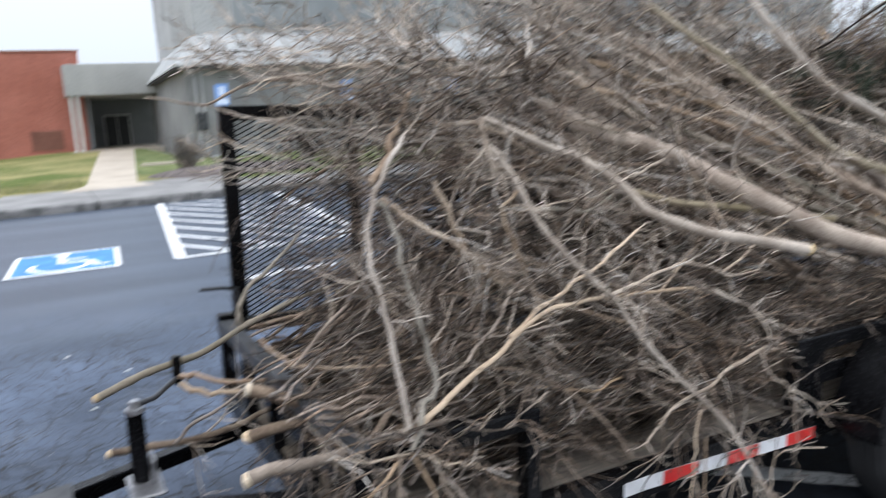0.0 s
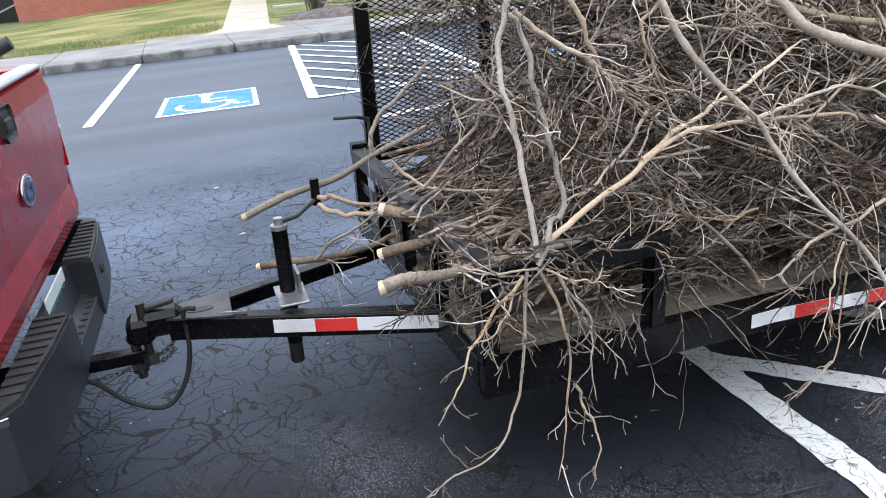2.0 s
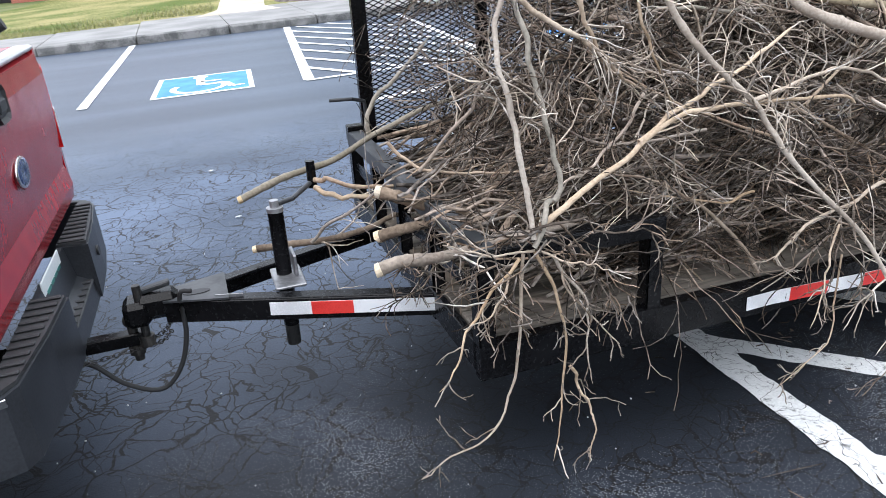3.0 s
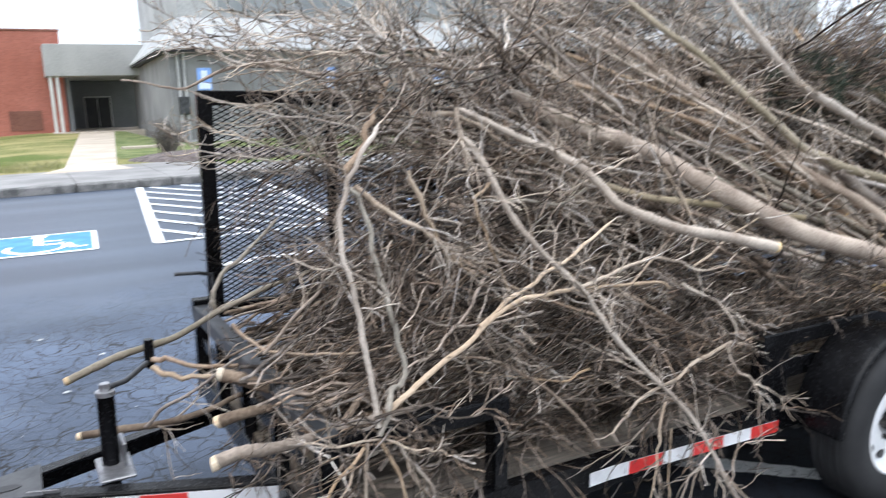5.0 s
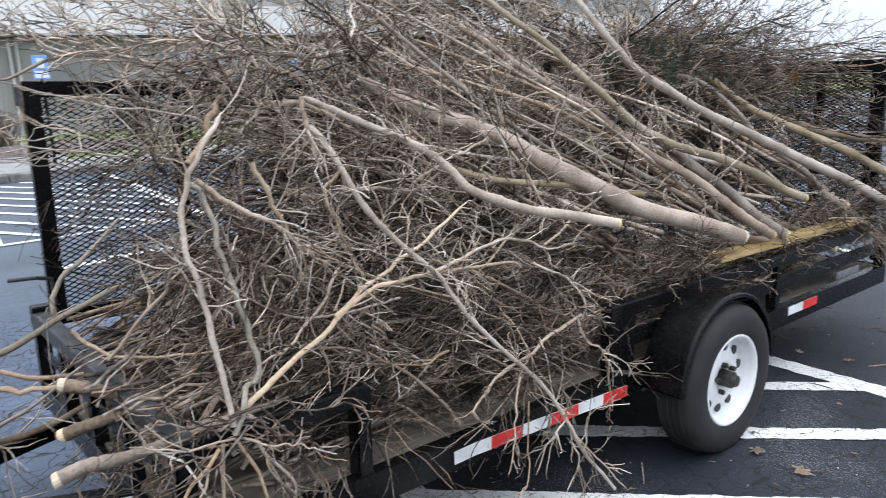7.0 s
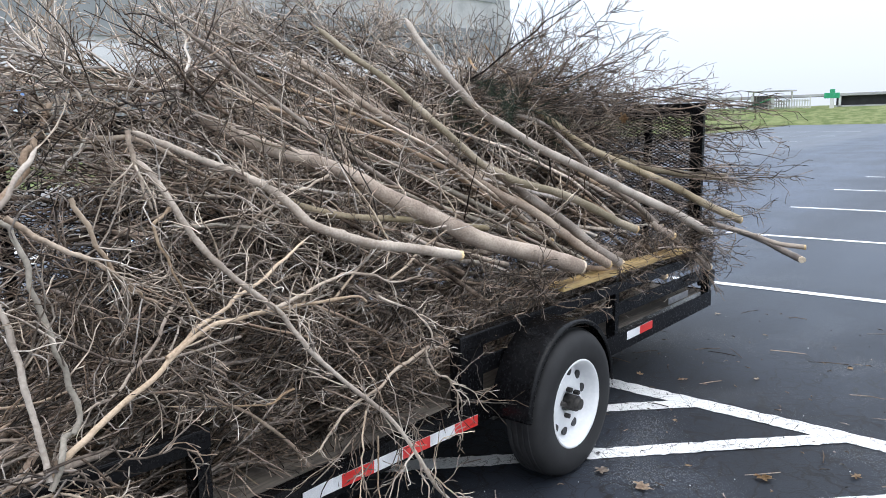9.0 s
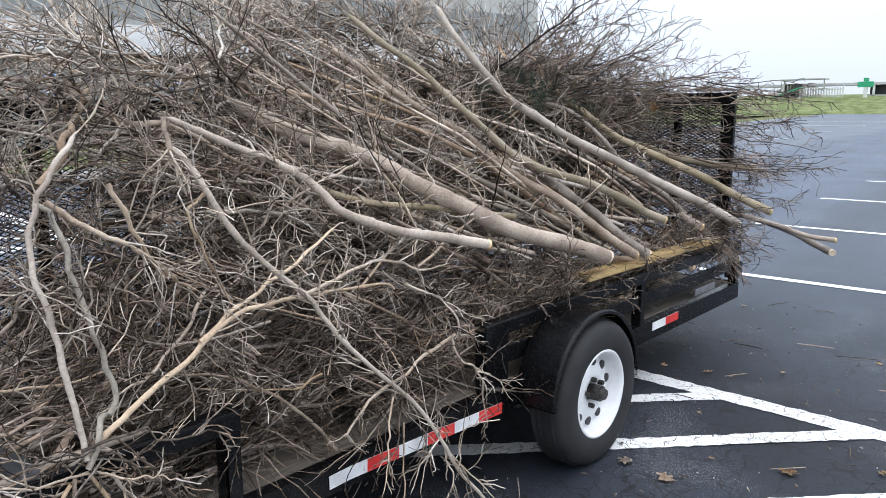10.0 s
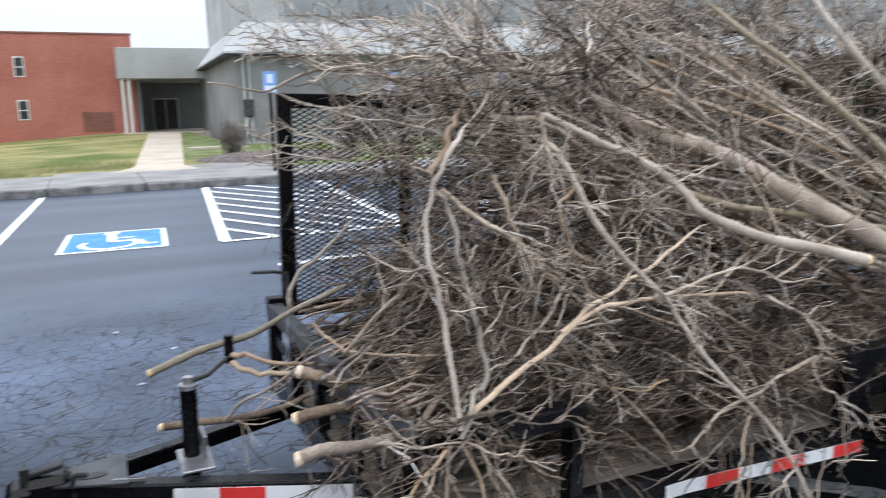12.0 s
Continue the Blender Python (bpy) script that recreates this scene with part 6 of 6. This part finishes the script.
for k in range(60):
    # butts at the front, tips to the rear
    a = (rng.uniform(-0.3, 0.4), rng.uniform(0.15, 1.35), rng.uniform(0.52, 0.8))
    b = (a[0] + rng.uniform(1.2, 2.2), rng.uniform(0.05, 1.3), rng.uniform(0.6, 1.5))
    br = bough(a, b, rng.uniform(0.006, 0.013), rng, rng.randint(10, 15), 0.44)
    if k < 30:
        tagged(new("brush_branch", tubes_mesh("brush_branch", br, TWIG, 4)), "twiggy brown branch in the lower load", "branch", "brush branches")
    else:
        loose += br
for k in range(130):
    # tangled filling
    x = rng.uniform(0.05, 3.7)
    z = 0.55 + (top_of(x) - 0.75) * rng.random() ** 0.8
    a = np.array((x, rng.uniform(0.05, 1.45), z))
    d = np.array((rng.choice((-1, -1, 1)) * rng.uniform(0.6, 1), rng.gauss(0, 0.35), rng.gauss(0.05, 0.25)))
    b = a + unit(d) * rng.uniform(0.6, 1.2)
    b[0] = min(max(b[0], 0.0), 4.1)
    b[2] = min(max(b[2], 0.55), top_of(b[0]))
    loose += bough(a, b, rng.uniform(0.005, 0.011), rng, 12, 0.44)
for k in range(230):
    # thick heart of the load, its depth shade partly in the darker twig colour
    x = rng.uniform(0.2, 3.6)
    z = 0.55 + (top_of(x) - 0.95) * rng.random()
    a = np.array((x, rng.uniform(face_of(x, z) + 0.12, 1.5), z))
    b = a + np.array((rng.choice((-1, 1)) * rng.uniform(0.5, 1.0), rng.gauss(0, 0.2), rng.gauss(0, 0.15)))
    b[0], b[2] = min(max(b[0], 0.1), 4.0), max(b[2], 0.53)
    loose += bough(a, b, rng.uniform(0.006, 0.014), rng, 16, 0.26)
for k in range(95):
    # dark tops leaning to the rear
    a = np.array((rng.uniform(1.8, 2.9), rng.uniform(0.6, 1.3), rng.uniform(1.3, 1.75)))
    b = np.array((rng.uniform(2.9, 4.6), rng.uniform(0.15, 1.2), 0))
    b[2] = top_of(b[0]) - rng.uniform(-0.10, 0.45)
    loose += bough(a, b, rng.uniform(0.004, 0.009), rng, 14, 0.38, 0, 0.65, 2, False)
for k in range(45):
    # brush filling the tail of the deck
    a = np.array((rng.uniform(2.7, 3.4), rng.uniform(0.3, 1.45), rng.uniform(0.55, 1.2)))
    b = np.array((rng.uniform(3.6, 4.0), rng.uniform(0.15, 1.45), rng.uniform(0.6, 1.5)))
    loose += bough(a, b, rng.uniform(0.004, 0.010), rng, 13, 0.36, 0, 0.7, 2)
for k in range(44):
    # broken tips round the rear corner
    a = np.array((rng.uniform(3.5, 4.0), rng.uniform(0.03, 0.25), rng.uniform(0.7, 0.9)))
    b = a + np.array((rng.uniform(-0.1, 0.65), -rng.uniform(0.03, 0.35), rng.uniform(-0.34, 0.05)))
    loose += bough(a, b, rng.uniform(0.003, 0.005), rng, 8, 0.2, 0.05, 0.8, 1, False)
for k in range(34):
    # stems lying over the front rail
    a = np.array((rng.uniform(-0.42, -0.2), rng.uniform(0.05, 0.75), rng.uniform(0.78, 0.86)))
    b = a + np.array((rng.uniform(0.4, 0.8), rng.gauss(0.05, 0.18), rng.uniform(-0.03, 0.14)))
    loose += bough(a, b, rng.uniform(0.003, 0.008), rng, 7, 0.2, 0.01, 0.6, 1, False)
for k in range(60):
    # stems streaming over the front boards
    a = np.array((rng.uniform(-0.28, 0.0), rng.uniform(0.2, 1.4), rng.uniform(0.52, 0.8)))
    b = a + np.array((rng.uniform(0.6, 1.2), rng.gauss(0, 0.15), rng.uniform(0.0, 0.35)))
    loose += bough(a, b, rng.uniform(0.004, 0.010), rng, 9, 0.26, 0.01, 0.6, 1)
for k in range(95):
    # twigs pressed against the rear side rails
    x = rng.uniform(1.5, 3.6)
    a = np.array((x, rng.uniform(0.06, 0.25), rng.uniform(0.5, 0.74)))
    b = a + np.array((rng.uniform(0.3, 0.6), rng.gauss(0, 0.05), rng.gauss(0, 0.06)))
    loose += bough(a, b, rng.uniform(0.003, 0.007), rng, 9, 0.16, 0.02, 0.7, 1, False)
for k in range(5):
    # brushy tips round the near front corner
    a = np.array((rng.uniform(-0.32, -0.15), rng.uniform(0.05, 0.6), rng.uniform(0.55, 0.85)))
    b = a + np.array((-rng.uniform(0.02, 0.28), -rng.uniform(0.0, 0.25), rng.uniform(-0.2, 0.1)))
    loose += bough(a, b, rng.uniform(0.003, 0.006), rng, 7, 0.22, 0.03, 0.8, 2, False)
for k in range(10):
    # side sprays at the front knot
    a = np.array((-0.20 + rng.gauss(0, 0.03), -0.17, 0.86 + rng.gauss(0, 0.03)))
    b = a + np.array((rng.uniform(-0.32, 0.34), rng.uniform(-0.08, 0.08), rng.uniform(-0.25, 0.06)))
    loose += bough(a, b, rng.uniform(0.003, 0.005), rng, 6, 0.16, 0.04, 0.8, 2, False)
for k in range(20):
    # twigs spilling over the near side
    x = rng.uniform(0.40, 1.35)
    a = np.array((x, rng.uniform(0.08, 0.35), rng.uniform(0.58, 1.15)))
    b = a + np.array((rng.uniform(-0.5, 0.5), -rng.uniform(0.12, 0.40), rng.uniform(-0.35, 0.12)))
    b[2] = max(b[2], 0.50 if x < 1.3 else 0.74)
    loose += bough(a, b, rng.uniform(0.003, 0.007), rng, 6, 0.34, 0.06, 0.7, 1, False)
for k in range(85):
    # flat lying stems low along the open side
    x = rng.uniform(-0.1, 0.9)
    a = np.array((x, rng.uniform(0.10, 0.4), rng.uniform(0.52, 0.70)))
    b = a + np.array((rng.uniform(0.5, 1.0), rng.gauss(0, 0.1), rng.gauss(0.05, 0.08)))
    br = bough(a, b, rng.uniform(0.004, 0.010), rng, 12, 0.2, 0.02, 0.7, 1, False)
    loose += br
for k in range(55):
    # dense low brush ahead of the fender
    x = rng.uniform(0.75, 1.42)
    a = np.array((x, rng.uniform(0.04, 0.45), rng.uniform(0.5, 0.80)))
    b = a + np.array((rng.choice((-1, 1)) * rng.uniform(0.25, 0.5), rng.gauss(0, 0.08), rng.gauss(0.02, 0.08)))
    b[0], b[2] = min(b[0], 1.62), max(b[2], 0.5)
    loose += bough(a, b, rng.uniform(0.003, 0.007), rng, 9, 0.18, 0.02, 0.7, 1, False)
for k in range(60):
    # short sprays along the rear rail
    x = rng.uniform(1.7, 3.9)
    a = np.array((x, rng.uniform(-0.02, 0.2), rng.uniform(0.76, 0.92)))
    b = a + np.array((rng.uniform(-0.4, 0.4), -rng.uniform(0.0, 0.2), rng.uniform(-0.15, 0.12)))
    loose += bough(a, b, rng.uniform(0.003, 0.005), rng, 8, 0.16, 0.04, 0.8, 1, False)
for k in range(150):
    # fine sprays out past the tail
    a = np.array((rng.uniform(3.4, 4.05), rng.uniform(0.05, 1.0), rng.uniform(0.85, 1.72)))
    b = a + np.array((rng.uniform(0.4, 1.65), rng.uniform(-0.6, 0.1), rng.uniform(-0.34, 0.06)))
    loose += bough(a, b, rng.uniform(0.003, 0.006), rng, 10, 0.22, 0.01, 0.6, 1, False)
for k in range(60):
    # tips standing up along the crest
    x = rng.uniform(-0.1, 3.5)
    a = np.array((x, rng.uniform(0.4, 1.4), top_of(x) - rng.uniform(0.15, 0.4)))
    b = a + np.array((rng.uniform(-0.55, 0.45), rng.gauss(0, 0.15), rng.uniform(0.1, 0.38)))
    grey_tips += bough(a, b, rng.uniform(0.003, 0.007), rng, 12, 0.26, -0.01, 0.6, 1)
for k in range(34):
    # thin fans at the front above the gate
    a = np.array((rng.uniform(0.0, 0.6), rng.uniform(0.4, 1.4), rng.uniform(1.3, 1.9)))
    b = a + np.array((-rng.uniform(0.25, 0.65), rng.gauss(0, 0.12), rng.uniform(0.0, 0.35)))
    grey_tips += bough(a, b, rng.uniform(0.003, 0.006), rng, 10, 0.24, 0, 0.6, 1)
for k in range(5):
    # low fine twigs over the front rail
    a = np.array((rng.uniform(-0.25, 0.3), rng.uniform(0.05, 1.3), rng.uniform(0.6, 0.95)))
    b = a + np.array((-rng.uniform(0.1, 0.45), rng.gauss(0, 0.15), rng.uniform(-0.2, 0.2)))
    loose += bough(a, b, rng.uniform(0.003, 0.006), rng, 10, 0.2, 0.02, 0.7, 1, False)
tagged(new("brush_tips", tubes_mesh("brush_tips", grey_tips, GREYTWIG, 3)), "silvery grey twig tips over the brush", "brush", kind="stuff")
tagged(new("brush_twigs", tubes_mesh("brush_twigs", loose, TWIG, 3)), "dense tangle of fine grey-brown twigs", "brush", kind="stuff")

# dark conifer sprigs near the crest
needles = []
rng = random.Random(9)
for k in range(16):
    a = np.array((rng.uniform(2.35, 2.9), rng.uniform(0.5, 0.85), rng.uniform(1.55, 1.85)))
    axis, rad = shoot(a, (rng.uniform(-0.8, 0.6), -0.25, rng.uniform(-0.4, 0.3)), 0.36, 0.004, 8, 0.12, 0.02, rng)
    needles.append((axis, rad))
    for i in range(1, 8):
        for j in range(16):
            p = axis[i] + (axis[i - 1] - axis[i]) * rng.random()
            d = unit(axis[i] - axis[i - 1]) * 0.6 + side_of(unit(axis[i] - axis[i - 1]), rng)
            needles.append((np.array([p, p + unit(d) * rng.uniform(0.03, 0.06)]), np.array([0.0016, 0.0006])))
tagged(new("conifer_sprig", tubes_mesh("conifer_sprig", needles, NEEDLE, 3)), "dark green conifer sprigs caught in the load", "branch", kind="stuff")


# ---- fallen leaves and bits ----
def leaf(m, size, seed, label, material=LEAF):
    rng = random.Random(seed)
    bm = bmesh.new()
    mid = bm.verts.new((0, 0, 0.006))
    ring = []
    for i in range(18):
        a = i * 2 * math.pi / 18
        r = size * (0.5 if i % 3 == 0 else 1.0) * rng.uniform(0.75, 1.15)
        ring.append(bm.verts.new((r * math.cos(a), 0.72 * r * math.sin(a), 0.004 + rng.uniform(0, 0.22) * size)))
    for i in range(18):
        bm.faces.new((mid, ring[i], ring[(i + 1) % 18]))
    bmesh.ops.solidify(bm, geom=bm.faces[:], thickness=0.0012)
    bm.transform(m)
    return tagged(part("fallen_leaf", bm, material), label, "leaf", "fallen leaves")


GL = "dry brown oak leaf lying on asphalt"
for i, (x, y, s) in enumerate(((2.03, -0.31, 0.045), (2.0, -0.52, 0.055), (2.38, -0.91, 0.045), (2.62, -1.22, 0.03), (3.3, 0.1, 0.03), (3.35, -0.15, 0.03), (3.0, 0.35, 0.025),
                               (2.75, -0.35, 0.02), (1.5, -0.7, 0.025), (3.6, -0.5, 0.022), (4.1, -0.9, 0.025), (2.3, -0.6, 0.018), (4.9, 0.2, 0.03), (3.9, -1.4, 0.02))):
    leaf(pose(x, y, 0.006, 0, 0, 57 * i), s, i, GL)
leaf(pose(2.12, 0.45, 1.85, 60, 10, 20), 0.055, 31, "dry tan oak leaf caught in the brush")
leaf(pose(3.23, 0.2, 1.56, 70, 20, 60), 0.05, 32, "dry tan oak leaf caught in the brush")
leaf(pose(0.42, -0.55, 0.004), 0.03, 33, "small green weed growing from the crack", GREENLEAF)
rng = random.Random(21)
bits = []
for k in range(270):
    x, y = rng.uniform(0.3, 5.2), rng.uniform(-1.6, 1.2)
    a = rng.uniform(0, 6.28)
    ln = rng.uniform(0.008, 0.05) if rng.random() < 0.85 else rng.uniform(0.1, 0.25)
    p = np.array([x, y, 0.012])
    q = p + np.array([math.cos(a) * ln, math.sin(a) * ln, 0.0])
    bits.append((np.array([p, (p + q) / 2 + np.array([rng.gauss(0, 0.006), rng.gauss(0, 0.006), 0.003]), q]), np.array([0.0025, 0.003, 0.0015])))
tagged(new("twig_litter", tubes_mesh("twig_litter", bits, TWIG, 4)), "broken twig bits scattered on the asphalt", "litter", kind="stuff")
chips = bmesh.new()
for k in range(240):
    x, y = (rng.uniform(-2.2, 1.6), rng.uniform(-1.3, 2.6)) if k < 170 else (rng.uniform(1, 5), rng.uniform(-1.5, 1))
    s = rng.uniform(0.0015, 0.0045)
    bmesh.ops.create_icosphere(chips, subdivisions=1, radius=s, matrix=pose(x, y, s * 0.5, rng.uniform(0, 90), 0, rng.uniform(0, 90)))
tagged(part("gravel_chips", chips, PRECAST), "pale stone chips scattered on the asphalt", "gravel", kind="stuff")
for i, (x, y) in enumerate(((-0.80, 2.97), (-0.55, 3.6), (-0.9, 4.2))):
    leaf(pose(x, y, 0.006, 0, 0, 40 * i), 0.028, 60 + i, "pale scrap of litter on the asphalt", TRIM)
